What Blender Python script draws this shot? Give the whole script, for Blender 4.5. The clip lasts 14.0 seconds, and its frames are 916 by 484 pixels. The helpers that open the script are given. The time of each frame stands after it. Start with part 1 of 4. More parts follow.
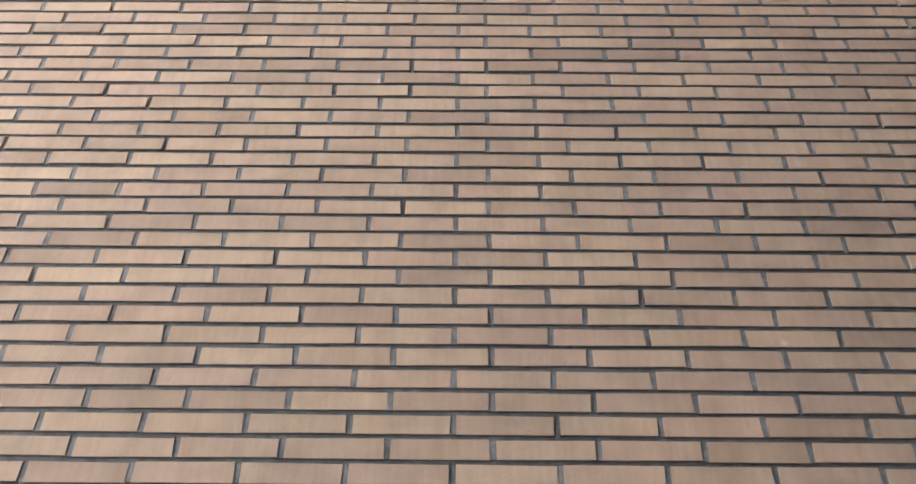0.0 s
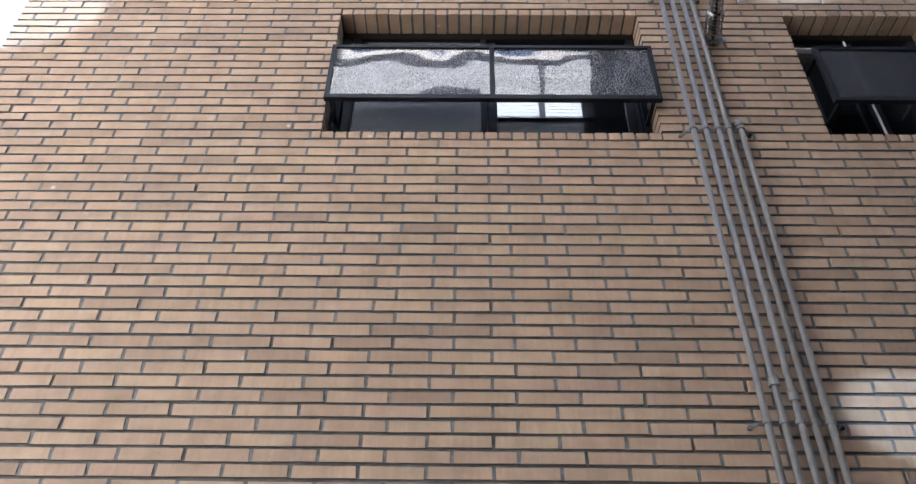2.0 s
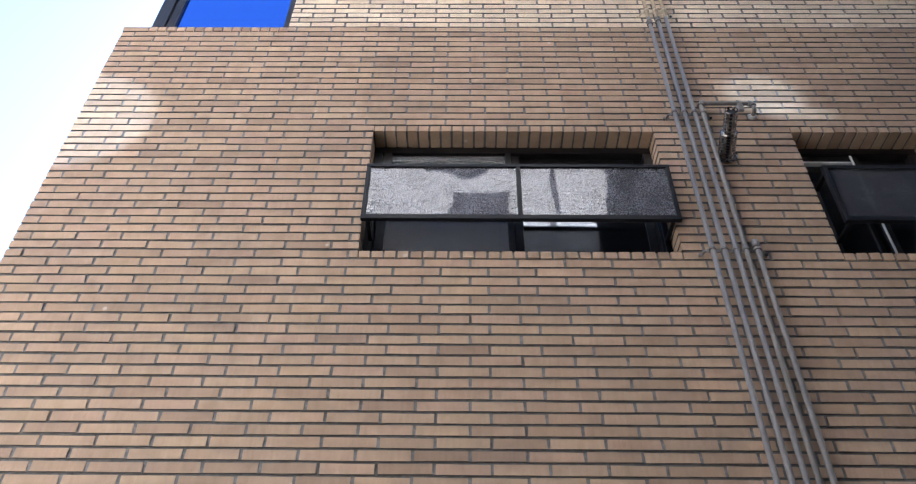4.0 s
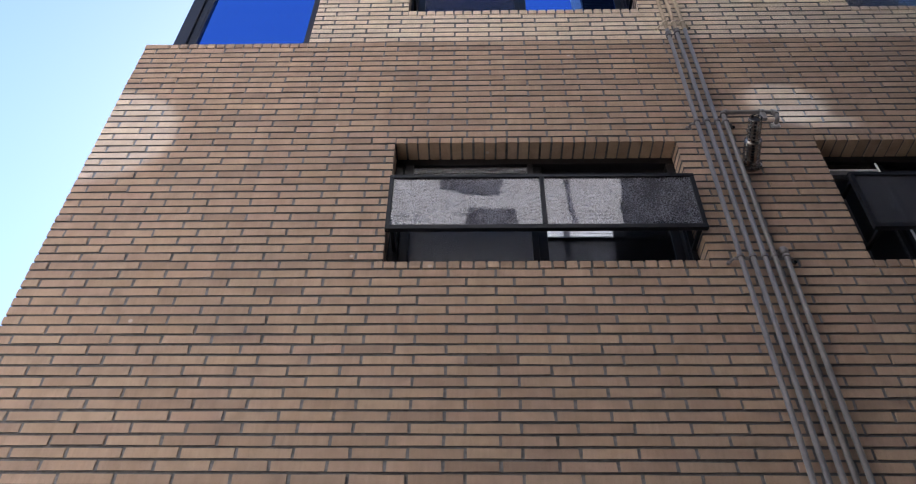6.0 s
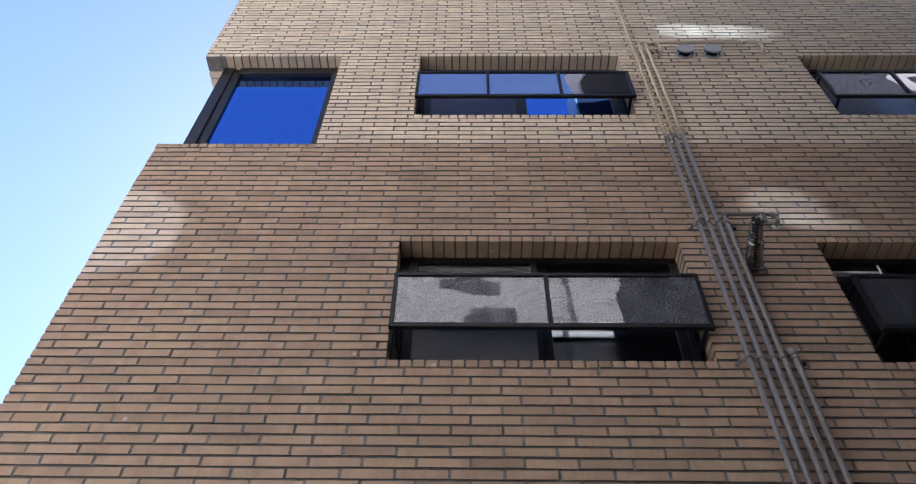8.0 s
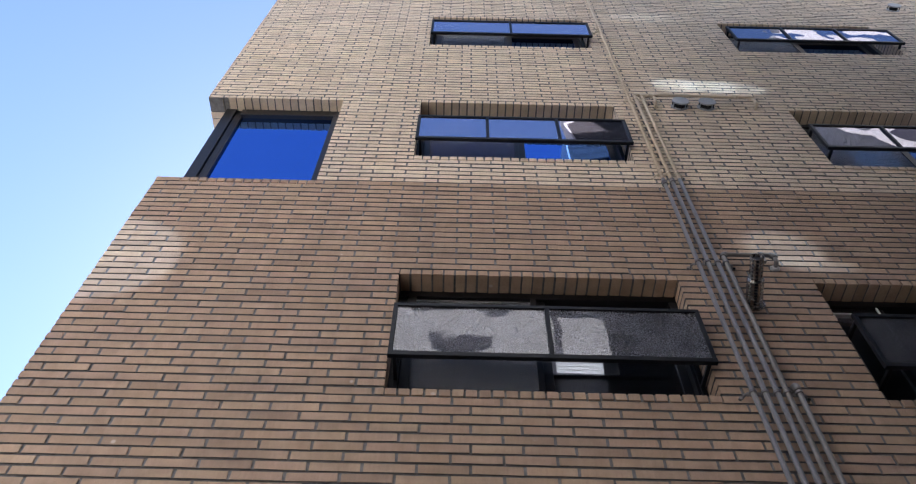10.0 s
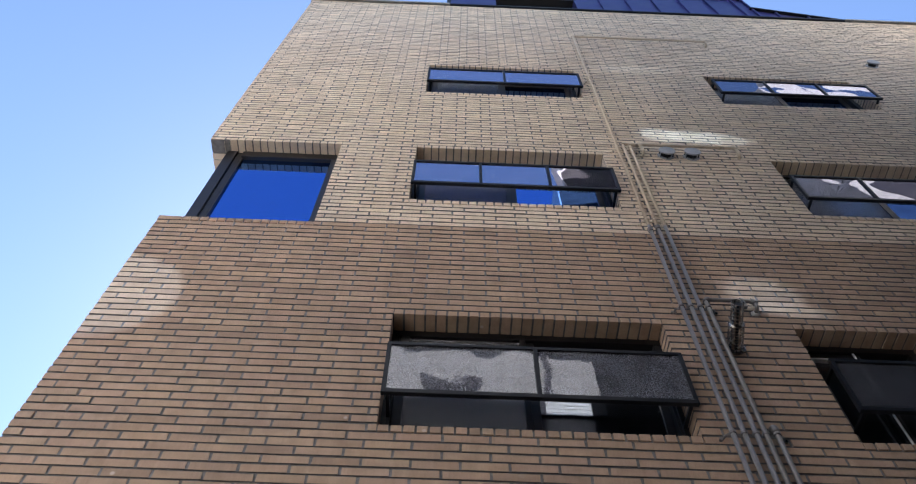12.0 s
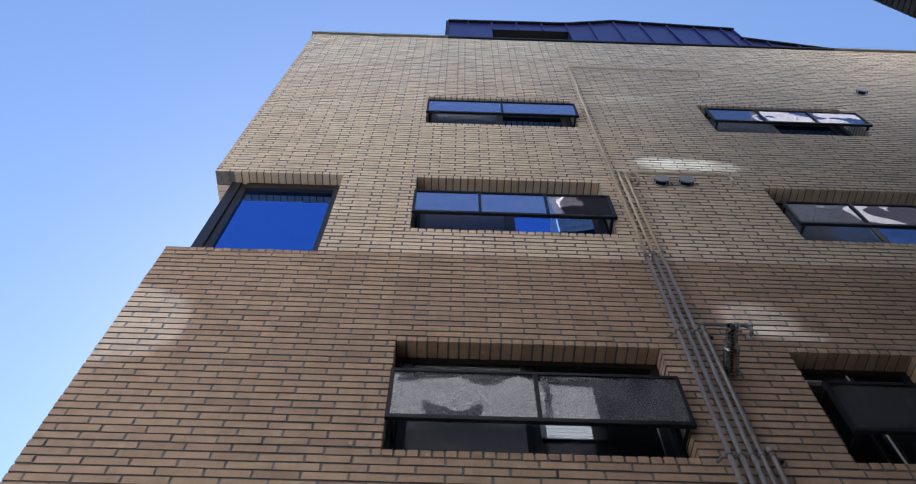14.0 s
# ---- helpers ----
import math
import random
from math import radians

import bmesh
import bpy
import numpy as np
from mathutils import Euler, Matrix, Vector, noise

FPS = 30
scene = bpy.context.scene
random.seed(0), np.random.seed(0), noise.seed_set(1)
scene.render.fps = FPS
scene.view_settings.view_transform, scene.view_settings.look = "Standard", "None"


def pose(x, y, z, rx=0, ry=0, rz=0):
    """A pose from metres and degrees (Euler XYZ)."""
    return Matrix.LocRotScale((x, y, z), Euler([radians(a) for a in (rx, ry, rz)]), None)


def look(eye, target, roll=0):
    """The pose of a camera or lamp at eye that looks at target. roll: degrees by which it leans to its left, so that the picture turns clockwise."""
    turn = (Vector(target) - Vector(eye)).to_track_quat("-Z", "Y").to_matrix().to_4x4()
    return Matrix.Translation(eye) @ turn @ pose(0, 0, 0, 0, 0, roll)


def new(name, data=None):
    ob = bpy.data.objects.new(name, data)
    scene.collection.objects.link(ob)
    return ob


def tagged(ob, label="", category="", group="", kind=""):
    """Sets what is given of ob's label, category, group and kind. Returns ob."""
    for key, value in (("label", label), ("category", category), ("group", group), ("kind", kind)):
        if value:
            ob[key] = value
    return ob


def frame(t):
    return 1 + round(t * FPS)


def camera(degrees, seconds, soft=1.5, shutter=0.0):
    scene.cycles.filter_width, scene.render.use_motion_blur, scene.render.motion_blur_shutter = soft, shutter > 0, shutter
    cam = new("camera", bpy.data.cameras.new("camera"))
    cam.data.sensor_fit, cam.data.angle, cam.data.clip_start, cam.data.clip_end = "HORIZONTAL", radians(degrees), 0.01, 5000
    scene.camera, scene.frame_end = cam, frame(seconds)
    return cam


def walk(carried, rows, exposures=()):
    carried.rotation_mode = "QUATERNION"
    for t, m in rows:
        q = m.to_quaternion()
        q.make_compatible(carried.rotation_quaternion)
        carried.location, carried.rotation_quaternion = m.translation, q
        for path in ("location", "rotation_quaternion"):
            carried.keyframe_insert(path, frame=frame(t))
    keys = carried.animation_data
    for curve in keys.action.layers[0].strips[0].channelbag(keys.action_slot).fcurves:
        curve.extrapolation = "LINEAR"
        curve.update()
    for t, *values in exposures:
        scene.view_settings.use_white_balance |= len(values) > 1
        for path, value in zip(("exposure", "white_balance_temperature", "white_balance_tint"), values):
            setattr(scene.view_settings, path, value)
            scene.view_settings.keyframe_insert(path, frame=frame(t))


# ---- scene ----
cam = camera(63.2, 14.0, soft=1.15, shutter=0.22)
PATH = [
    (0, (0.132, -1.928, 1.702), (0.1233, -0.2837, 2.8404), 0.61),
    (0.5, (0.297, -2.193, 1.813), (0.2740, -0.5487, 2.9523), 0.83),
    (1, (0.512, -2.458, 1.942), (0.4837, -0.8246, 3.0963), 0.86),
    (1.5, (0.734, -2.730, 2.063), (0.7044, -1.1150, 3.2423), 0.90),
    (2, (0.828, -3.005, 2.164), (0.8082, -1.4075, 3.3672), 0.83),
    (2.5, (0.838, -3.271, 2.256), (0.8201, -1.6927, 3.4843), 0.86),
    (3, (0.752, -3.417, 2.350), (0.7349, -1.8560, 3.6002), 0.79),
    (3.2, (0.698, -3.433, 2.359), (0.6861, -1.8823, 3.6220), 0.67),
    (5.5, (0.602, -3.352, 2.308), (0.5560, -1.8686, 3.6486), 1.07),
    (6, (0.552, -3.349, 2.307), (0.5062, -1.8723, 3.6551), 0.95),
    (6.5, (0.542, -3.378, 2.318), (0.4914, -1.9246, 3.6909), 0.73),
    (7, (0.525, -3.430, 2.345), (0.4756, -2.0459, 3.7878), 0.61),
    (7.5, (0.524, -3.425, 2.345), (0.4787, -2.0970, 3.8398), 1.19),
    (8, (0.499, -3.326, 2.305), (0.4639, -2.0442, 3.8399), 1.36),
    (10.5, (0.413, -3.128, 2.145), (0.4131, -2.0177, 3.8085), 1.57),
    (11, (0.427, -3.180, 2.105), (0.4315, -2.0948, 3.7850), 1.59),
    (11.5, (0.430, -3.224, 2.059), (0.4400, -2.1605, 3.7528), 1.60),
    (12, (0.410, -3.245, 2.020), (0.4234, -2.1992, 3.7247), 1.62),
    (12.5, (0.410, -3.276, 1.994), (0.4228, -2.2409, 3.7053), 1.64),
    (13, (0.398, -3.304, 1.973), (0.4123, -2.2841, 3.6933), 1.45),
    (13.5, (0.396, -3.315, 1.933), (0.4107, -2.3138, 3.6643), 1.37),
    (14, (0.399, -3.321, 1.902), (0.4121, -2.3384, 3.6440), 1.08),
]
EXPOSURES = [(0.0, 3.88, 6380, 10), (1.5, 3.80, 6360, 10), (3.0, 3.80, 6360, 9), (5.5, 3.00, 6480, 15), (6.5, 2.87, 6480, 15), (7.5, 2.92, 6450, 14), (8.2, 2.80, 6450, 14), (11.0, 2.80, 6440, 13), (14.0, 2.47, 6330, 11)]
walk(cam, [(t, look(eye, target, roll)) for t, eye, target, roll in PATH], EXPOSURES)

# ---- light, sky and exposure ----
SUN_FROM = Vector((-0.05, 0.69, 0.71)).normalized()
world = bpy.data.worlds.new("sky")
scene.world = world
world.use_nodes = True
wn, wl = world.node_tree.nodes, world.node_tree.links
sky = wn.new("ShaderNodeTexSky")
sky.sky_type = "NISHITA"
sky.sun_disc = False
sky.sun_elevation = math.asin(SUN_FROM.z)
sky.sun_rotation = math.atan2(SUN_FROM.x, SUN_FROM.y)
sky.air_density, sky.dust_density, sky.ozone_density = 1.0, 0.45, 5.3
wl.new(sky.outputs[0], wn["Background"].inputs[0])
wn["Background"].inputs[1].default_value = 0.047

sun = new("sun", bpy.data.lights.new("sun", "SUN"))
sun.data.energy, sun.data.angle, sun.data.color = 5.0, radians(0.5), (1.0, 0.96, 0.90)
sun.matrix_world = look(SUN_FROM * 60, (0, 0, 0))

# ---- sizes ----
C = 0.067             # height of a brick course
P = 0.2792            # length of a brick and its joint
BED, HEAD = 0.0150, 0.0165
X0, X1 = -2.118, 10.4  # facade, left corner and right end
XU = -2.165            # left corner of the storeys above the corner window
BAND, TOP = 113, 225  # course where the brick changes colour, course of the parapet
DEPTH = 0.16          # reveal in front of the windows


# ---- materials ----
def material(name):
    m = bpy.data.materials.new(name)
    m.use_nodes = True
    return m, m.node_tree.nodes, m.node_tree.links, m.node_tree.nodes["Principled BSDF"]


def noise_node(n, l, scale, detail=4.0, rough=0.6, coords="Position", stretch=None):
    out = n.new("ShaderNodeNewGeometry").outputs["Position"]
    if stretch:
        mp = n.new("ShaderNodeMapping")
        mp.inputs["Scale"].default_value = stretch
        l.new(out, mp.inputs[0])
        out = mp.outputs[0]
    t = n.new("ShaderNodeTexNoise")
    t.inputs["Scale"].default_value, t.inputs["Detail"].default_value, t.inputs["Roughness"].default_value = scale, detail, rough
    l.new(out, t.inputs["Vector"])
    return t.outputs["Fac"]


def ramp(n, l, src, stops):
    r = n.new("ShaderNodeValToRGB")
    while len(r.color_ramp.elements) < len(stops):
        r.color_ramp.elements.new(0.5)
    for e, (p, c) in zip(r.color_ramp.elements, stops):
        e.position, e.color = p, (*c, 1) if len(c) == 3 else c
    l.new(src, r.inputs[0])
    return r.outputs[0]


def mix(n, l, kind, fac, a, b):
    m = n.new("ShaderNodeMix")
    m.data_type, m.blend_type = "RGBA", kind
    for sock, v in ((m.inputs[0], fac), (m.inputs[6], a), (m.inputs[7], b)):
        if isinstance(v, (int, float)):
            sock.default_value = v
        elif isinstance(v, tuple):
            sock.default_value = (*v, 1)
        else:
            l.new(v, sock)
    return m.outputs[2]


def bump(n, l, bsdf, height, strength, distance):
    b = n.new("ShaderNodeBump")
    b.inputs["Strength"].default_value, b.inputs["Distance"].default_value = strength, distance
    l.new(height, b.inputs["Height"])
    l.new(b.outputs[0], bsdf.inputs["Normal"])


def brick_material(name, tones, by_object):
    m, n, l, b = material(name)
    if by_object:
        rnd = n.new("ShaderNodeObjectInfo").outputs["Random"]
    else:
        rnd = n.new("ShaderNodeNewGeometry").outputs["Random Per Island"]
    place = "Position"
    step = 1.0 / (len(tones) - 1)
    base = ramp(n, l, rnd, [(i * step, c) for i, c in enumerate(tones)])
    geo = n.new("ShaderNodeNewGeometry")
    big = n.new("ShaderNodeTexNoise")
    big.inputs["Scale"].default_value, big.inputs["Detail"].default_value = 1.1, 3
    l.new(geo.outputs["Position"], big.inputs["Vector"])
    base = mix(n, l, "MULTIPLY", 1.0, base, ramp(n, l, big.outputs["Fac"], [(0.3, (0.93, 0.93, 0.92)), (0.7, (1.05, 1.05, 1.05))]))
    # cloudy firing marks along the brick
    fire = noise_node(n, l, 9.0, 4, 0.55, place, (1.0, 1.0, 0.55))
    base = mix(n, l, "MULTIPLY", 1.0, base, ramp(n, l, fire, [(0.25, (0.84, 0.82, 0.80)), (0.55, (1.0, 1.0, 1.0)), (0.8, (1.07, 1.05, 1.03))]))
    # drag lines of the cut clay
    drag = noise_node(n, l, 60.0, 3, 0.6, place, (1.0, 1.0, 0.08))
    base = mix(n, l, "MULTIPLY", 1.0, base, ramp(n, l, drag, [(0.3, (0.94, 0.935, 0.93)), (0.7, (1.05, 1.05, 1.05))]))
    grain = noise_node(n, l, 420.0, 3, 0.7, place)
    base = mix(n, l, "MULTIPLY", 1.0, base, ramp(n, l, grain, [(0.28, (0.78, 0.76, 0.74)), (0.45, (1.0, 1.0, 1.0)), (0.75, (1.06, 1.06, 1.06))]))
    pore = n.new("ShaderNodeTexVoronoi")
    pore.inputs["Scale"].default_value, pore.inputs["Randomness"].default_value = 75, 1.0
    l.new(geo.outputs["Position"], pore.inputs["Vector"])
    base = mix(n, l, "MULTIPLY", 1.0, base, ramp(n, l, pore.outputs["Distance"], [(0.05, (0.66, 0.63, 0.61)), (0.13, (1.0, 1.0, 1.0))]))
    # ochre and grey patches from the kiln
    kiln = noise_node(n, l, 3.3, 5, 0.65, place, (0.6, 1.0, 1.6))
    base = mix(n, l, "MULTIPLY", 1.0, base, ramp(n, l, kiln, [(0.32, (0.90, 0.90, 0.93)), (0.5, (1.0, 1.0, 1.0)), (0.68, (1.04, 1.015, 0.975))]))
    # small knocks with a pale rim, here and there
    chip = n.new("ShaderNodeTexVoronoi")
    chip.inputs["Scale"].default_value, chip.inputs["Randomness"].default_value = 3.1, 1.0
    l.new(geo.outputs["Position"], chip.inputs["Vector"])
    base = mix(n, l, "MIX", ramp(n, l, chip.outputs["Distance"], [(0.028, (0.75, 0.75, 0.75)), (0.05, (0, 0, 0))]), base, (0.60, 0.50, 0.42))
    # pale lime bloom in a few places
    bloom = n.new("ShaderNodeTexNoise")
    bloom.inputs["Scale"].default_value, bloom.inputs["Detail"].default_value, bloom.inputs["Roughness"].default_value = 5.2, 6, 0.7
    l.new(geo.outputs["Position"], bloom.inputs["Vector"])
    base = mix(n, l, "MIX", ramp(n, l, bloom.outputs["Fac"], [(0.66, (0, 0, 0)), (0.82, (0.55, 0.55, 0.55))]), base, (0.55, 0.50, 0.46))
    l.new(base, b.inputs["Base Color"])
    b.inputs["Roughness"].default_value = 0.72
    b.inputs["Specular IOR Level"].default_value = 0.35
    hgt = mix(n, l, "ADD", 1.0, ramp(n, l, grain, [(0.2, (0, 0, 0)), (0.8, (0.5, 0.5, 0.5))]), ramp(n, l, fire, [(0.2, (0, 0, 0)), (0.8, (0.8, 0.8, 0.8))]))
    bump(n, l, b, hgt, 0.7, 0.003)
    return m


BROWN = [(0.433, 0.304, 0.212), (0.484, 0.343, 0.236), (0.464, 0.316, 0.228), (0.510, 0.365, 0.248), (0.413, 0.287, 0.198), (0.495, 0.343, 0.242), (0.362, 0.250, 0.176)]
BEIGE = [(0.733, 0.59, 0.442), (0.778, 0.635, 0.477), (0.698, 0.554, 0.413), (0.801, 0.664, 0.507), (0.755, 0.601, 0.459), (0.664, 0.526, 0.393)]
MAT = {
    ("brown", True): brick_material("tan_brown_brick", BROWN, True),
    ("brown", False): brick_material("tan_brown_brick_field", BROWN, False),
    ("beige", True): brick_material("cream_brick", BEIGE, True),
    ("beige", False): brick_material("cream_brick_field", BEIGE, False),
}


def rough_material(name, colour, dark, light, scale, rough=0.85, relief=0.5, distance=0.004, metal=0.0, spec=0.4, fine=300.0):
    m, n, l, b = material(name)
    a = noise_node(n, l, scale, 5, 0.65)
    f = noise_node(n, l, fine, 3, 0.7)
    base = mix(n, l, "MULTIPLY", 1.0, colour, ramp(n, l, a, [(0.3, dark), (0.7, light)]))
    base = mix(n, l, "MULTIPLY", 1.0, base, ramp(n, l, f, [(0.3, (0.88, 0.88, 0.88)), (0.7, (1.08, 1.08, 1.08))]))
    l.new(base, b.inputs["Base Color"])
    r = n.new("ShaderNodeMapRange")
    r.inputs["To Min"].default_value, r.inputs["To Max"].default_value = max(0.05, rough - 0.1), min(1.0, rough + 0.1)
    l.new(a, r.inputs[0])
    l.new(r.outputs[0], b.inputs["Roughness"])
    b.inputs["Metallic"].default_value, b.inputs["Specular IOR Level"].default_value = metal, spec
    bump(n, l, b, f, relief, distance)
    return m


G3 = lambda v: (v, v, v)
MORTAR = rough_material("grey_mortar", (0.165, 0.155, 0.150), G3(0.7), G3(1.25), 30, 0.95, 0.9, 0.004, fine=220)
# lighter copy of the mortar; on cream undersides it weakens the painted shade
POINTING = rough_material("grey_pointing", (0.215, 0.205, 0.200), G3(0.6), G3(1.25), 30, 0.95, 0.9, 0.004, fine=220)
BLACK_METAL = rough_material("black_powder_coat", (0.009, 0.009, 0.011), G3(0.8), G3(1.3), 18, 0.45, 0.15, 0.0005, spec=0.25)
WINDOW_FRAME = rough_material("dark_bronze_frame", (0.017, 0.015, 0.016), G3(0.8), G3(1.25), 8, 0.36, 0.1, 0.0005, spec=0.35)
PIPE_GREY = rough_material("grey_painted_pipe", (0.215, 0.196, 0.184), G3(0.82), G3(1.15), 14, 0.42, 0.25, 0.0006)
PIPE_BEIGE = rough_material("beige_painted_pipe", (0.64, 0.52, 0.385), G3(0.85), G3(1.1), 14, 0.45, 0.25, 0.0006)
STEEL = rough_material("stainless_steel", (0.40, 0.36, 0.33), G3(0.6), G3(1.15), 25, 0.26, 0.1, 0.0005, metal=1.0)
COPING = rough_material("grey_coping_metal", (0.25, 0.24, 0.22), G3(0.8), G3(1.1), 6, 0.5, 0.1, 0.0005)
SEAM_METAL = rough_material("dark_blue_zinc", (0.036, 0.030, 0.15), G3(0.85), G3(1.15), 3, 0.36, 0.1, 0.0006, metal=0.35, spec=0.6)
VENT_METAL = rough_material("grey_vent_metal", (0.36, 0.36, 0.37), G3(0.85), G3(1.1), 12, 0.45, 0.1, 0.0005)
SEALANT = rough_material("white_sealant", (0.62, 0.60, 0.57), G3(0.75), G3(1.1), 40, 0.7, 0.6, 0.003)
WHITE_STRIP = rough_material("white_plastic_strip", (0.86, 0.86, 0.86), G3(0.9), G3(1.05), 10, 0.4, 0.1, 0.0005)
ROOM = rough_material("dim_room_plaster", (0.16, 0.155, 0.15), G3(0.85), G3(1.1), 2, 0.9, 0.2, 0.002)
ASPHALT = rough_material("asphalt", (0.055, 0.055, 0.055), G3(0.75), G3(1.3), 0.6, 0.9, 0.8, 0.006, fine=90)
RENDER_WHITE = rough_material("pale_grey_cladding", (0.335, 0.345, 0.355), G3(0.9), G3(1.05), 0.5, 0.8, 0.2, 0.003)
NEIGHBOUR_BRICK = rough_material("dark_grey_brick", (0.045, 0.043, 0.042), G3(0.75), G3(1.25), 6, 0.9, 0.5, 0.003, spec=0.03)
DARK_OPENING = rough_material("dark_shaded_opening", (0.030, 0.030, 0.036), G3(0.7), G3(1.3), 3, 0.9, 0.2, 0.002, spec=0.02)
TOWER_BRICK = rough_material("pale_tower_brick", (0.36, 0.35, 0.335), G3(0.8), G3(1.15), 6, 0.9, 0.5, 0.003, spec=0.05)
LOW_BOUNCE_WALL = rough_material("dark_low_bounce_wall", (0.060, 0.052, 0.046), G3(0.75), G3(1.25), 6, 0.9, 0.5, 0.003, spec=0.05)
ROOFING = rough_material("grey_roof_membrane", (0.22, 0.22, 0.22), G3(0.85), G3(1.1), 0.7, 0.9, 0.3, 0.003)


def pane_material(name, tint, gloss, see, wave=0.0, wave_scale=2.0, grain=0.0, haze=(0.05, 0.05, 0.055)):
    """A pane: clear to what lies behind, with the gloss of coated glass or acrylic over it."""
    m, n, l, b = material(name)
    n.remove(b)
    clear, shine, body = n.new("ShaderNodeBsdfTransparent"), n.new("ShaderNodeBsdfGlossy"), n.new("ShaderNodeBsdfDiffuse")
    clear.inputs[0].default_value = (*[t * see for t in tint], 1)
    if grain:
        speck = noise_node(n, l, 95, 3, 0.7)
        cloud = noise_node(n, l, 5, 4, 0.6)
        hazy = mix(n, l, "MULTIPLY", 1.0, haze, ramp(n, l, speck, [(0.34, (0.55, 0.55, 0.55)), (0.66, (1.4, 1.4, 1.4))]))
        l.new(mix(n, l, "MULTIPLY", 1.0, hazy, ramp(n, l, cloud, [(0.3, (0.75, 0.75, 0.75)), (0.7, (1.2, 1.2, 1.2))])), body.inputs[0])
    else:
        body.inputs[0].default_value = (*haze, 1)
    if grain:
        fleck = noise_node(n, l, 85, 2, 0.6)
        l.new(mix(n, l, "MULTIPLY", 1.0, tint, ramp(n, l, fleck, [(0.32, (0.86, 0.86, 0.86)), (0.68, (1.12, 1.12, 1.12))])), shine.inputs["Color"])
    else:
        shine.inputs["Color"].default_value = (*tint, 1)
    shine.inputs["Roughness"].default_value = 0.0
    facing, steep, fac = n.new("ShaderNodeLayerWeight"), n.new("ShaderNodeMath"), n.new("ShaderNodeMapRange")
    facing.inputs["Blend"].default_value = 0.5
    steep.operation = "POWER"
    steep.inputs[1].default_value = 5.0
    l.new(facing.outputs["Facing"], steep.inputs[0])
    fac.inputs["To Min"].default_value, fac.inputs["To Max"].default_value = gloss, 0.95
    l.new(steep.outputs[0], fac.inputs[0])
    back, out = n.new("ShaderNodeMixShader"), n.new("ShaderNodeMixShader")
    back.inputs[0].default_value = 0.52 if grain else 0.06
    l.new(clear.outputs[0], back.inputs[1])
    l.new(body.outputs[0], back.inputs[2])
    l.new(fac.outputs[0], out.inputs[0])
    l.new(back.outputs[0], out.inputs[1])
    l.new(shine.outputs[0], out.inputs[2])
    l.new(out.outputs[0], n["Material Output"].inputs[0])
    if wave:
        tc = n.new("ShaderNodeNewGeometry")
        w = n.new("ShaderNodeTexNoise")
        w.inputs["Scale"].default_value, w.inputs["Detail"].default_value = wave_scale, 0.6
        l.new(tc.outputs["Position"], w.inputs["Vector"])
        bp = n.new("ShaderNodeBump")
        bp.inputs["Strength"].default_value, bp.inputs["Distance"].default_value = 1.0, wave
        l.new(w.outputs["Fac"], bp.inputs["Height"])
        last = bp
        if grain:
            g = n.new("ShaderNodeTexNoise")
            g.inputs["Scale"].default_value, g.inputs["Detail"].default_value = 40, 2.5
            l.new(tc.outputs["Position"], g.inputs["Vector"])
            b2 = n.new("ShaderNodeBump")
            b2.inputs["Strength"].default_value, b2.inputs["Distance"].default_value = 1.0, grain
            l.new(g.outputs["Fac"], b2.inputs["Height"])
            l.new(bp.outputs[0], b2.inputs["Normal"])
            last = b2
        l.new(last.outputs[0], shine.inputs["Normal"])
    return m


CLEAR_GLASS = pane_material("clear_window_glass", (0.90, 0.94, 1.0), 0.13, 0.95, 0.0012, 1.3)
# neutral glass; the sky's deep blue is put into the tint of its reflection
GLASS = pane_material("sky_tinted_window_glass", (0.16, 0.37, 1.0), 0.72, 0.35, 0.0012, 1.3)


# copies of one sheet; gloss and body grey carry each window's reflected brightness
DULL_ACRYLIC = pane_material("dull_acrylic_sheet", (0.95, 0.95, 1.0), 0.078, 0.56, 0.0034, 3.0, 0.00004, (0.215, 0.215, 0.245))
# narrow window's copy, its body darkened for the dark wall opposite
SHADED_ACRYLIC = pane_material("shaded_acrylic_sheet", (0.88, 0.90, 1.0), 0.04, 0.45, 0.010, 2.4, 0.00005, (0.105, 0.105, 0.12))
ACRYLIC = pane_material("wavy_acrylic_sheet", (0.80, 0.79, 1.0), 0.58, 0.30, 0.010, 2.4, 0.00005, (0.13, 0.13, 0.16))
WARPED_ACRYLIC = pane_material("warped_acrylic_sheet", (0.74, 0.76, 0.95), 0.29, 0.30, 0.017, 2.6, 0.00005, (0.07, 0.07, 0.08))


def mesh_screen_material():
    m, n, l, b = material("insect_screen")
    tex = n.new("ShaderNodeTexWave")
    tex.bands_direction = "Z"
    tex.inputs["Scale"].default_value, tex.inputs["Distortion"].default_value, tex.inputs["Detail Scale"].default_value = 26.0, 4.0, 0.8
    l.new(n.new("ShaderNodeNewGeometry").outputs["Position"], tex.inputs["Vector"])
    l.new(ramp(n, l, tex.outputs["Fac"], [(0.2, (0.19, 0.19, 0.20)), (0.8, (0.26, 0.26, 0.27))]), b.inputs["Base Color"])
    b.inputs["Roughness"].default_value = 0.6
    b.inputs["Alpha"].default_value = 0.52
    return m


SCREEN = mesh_screen_material()


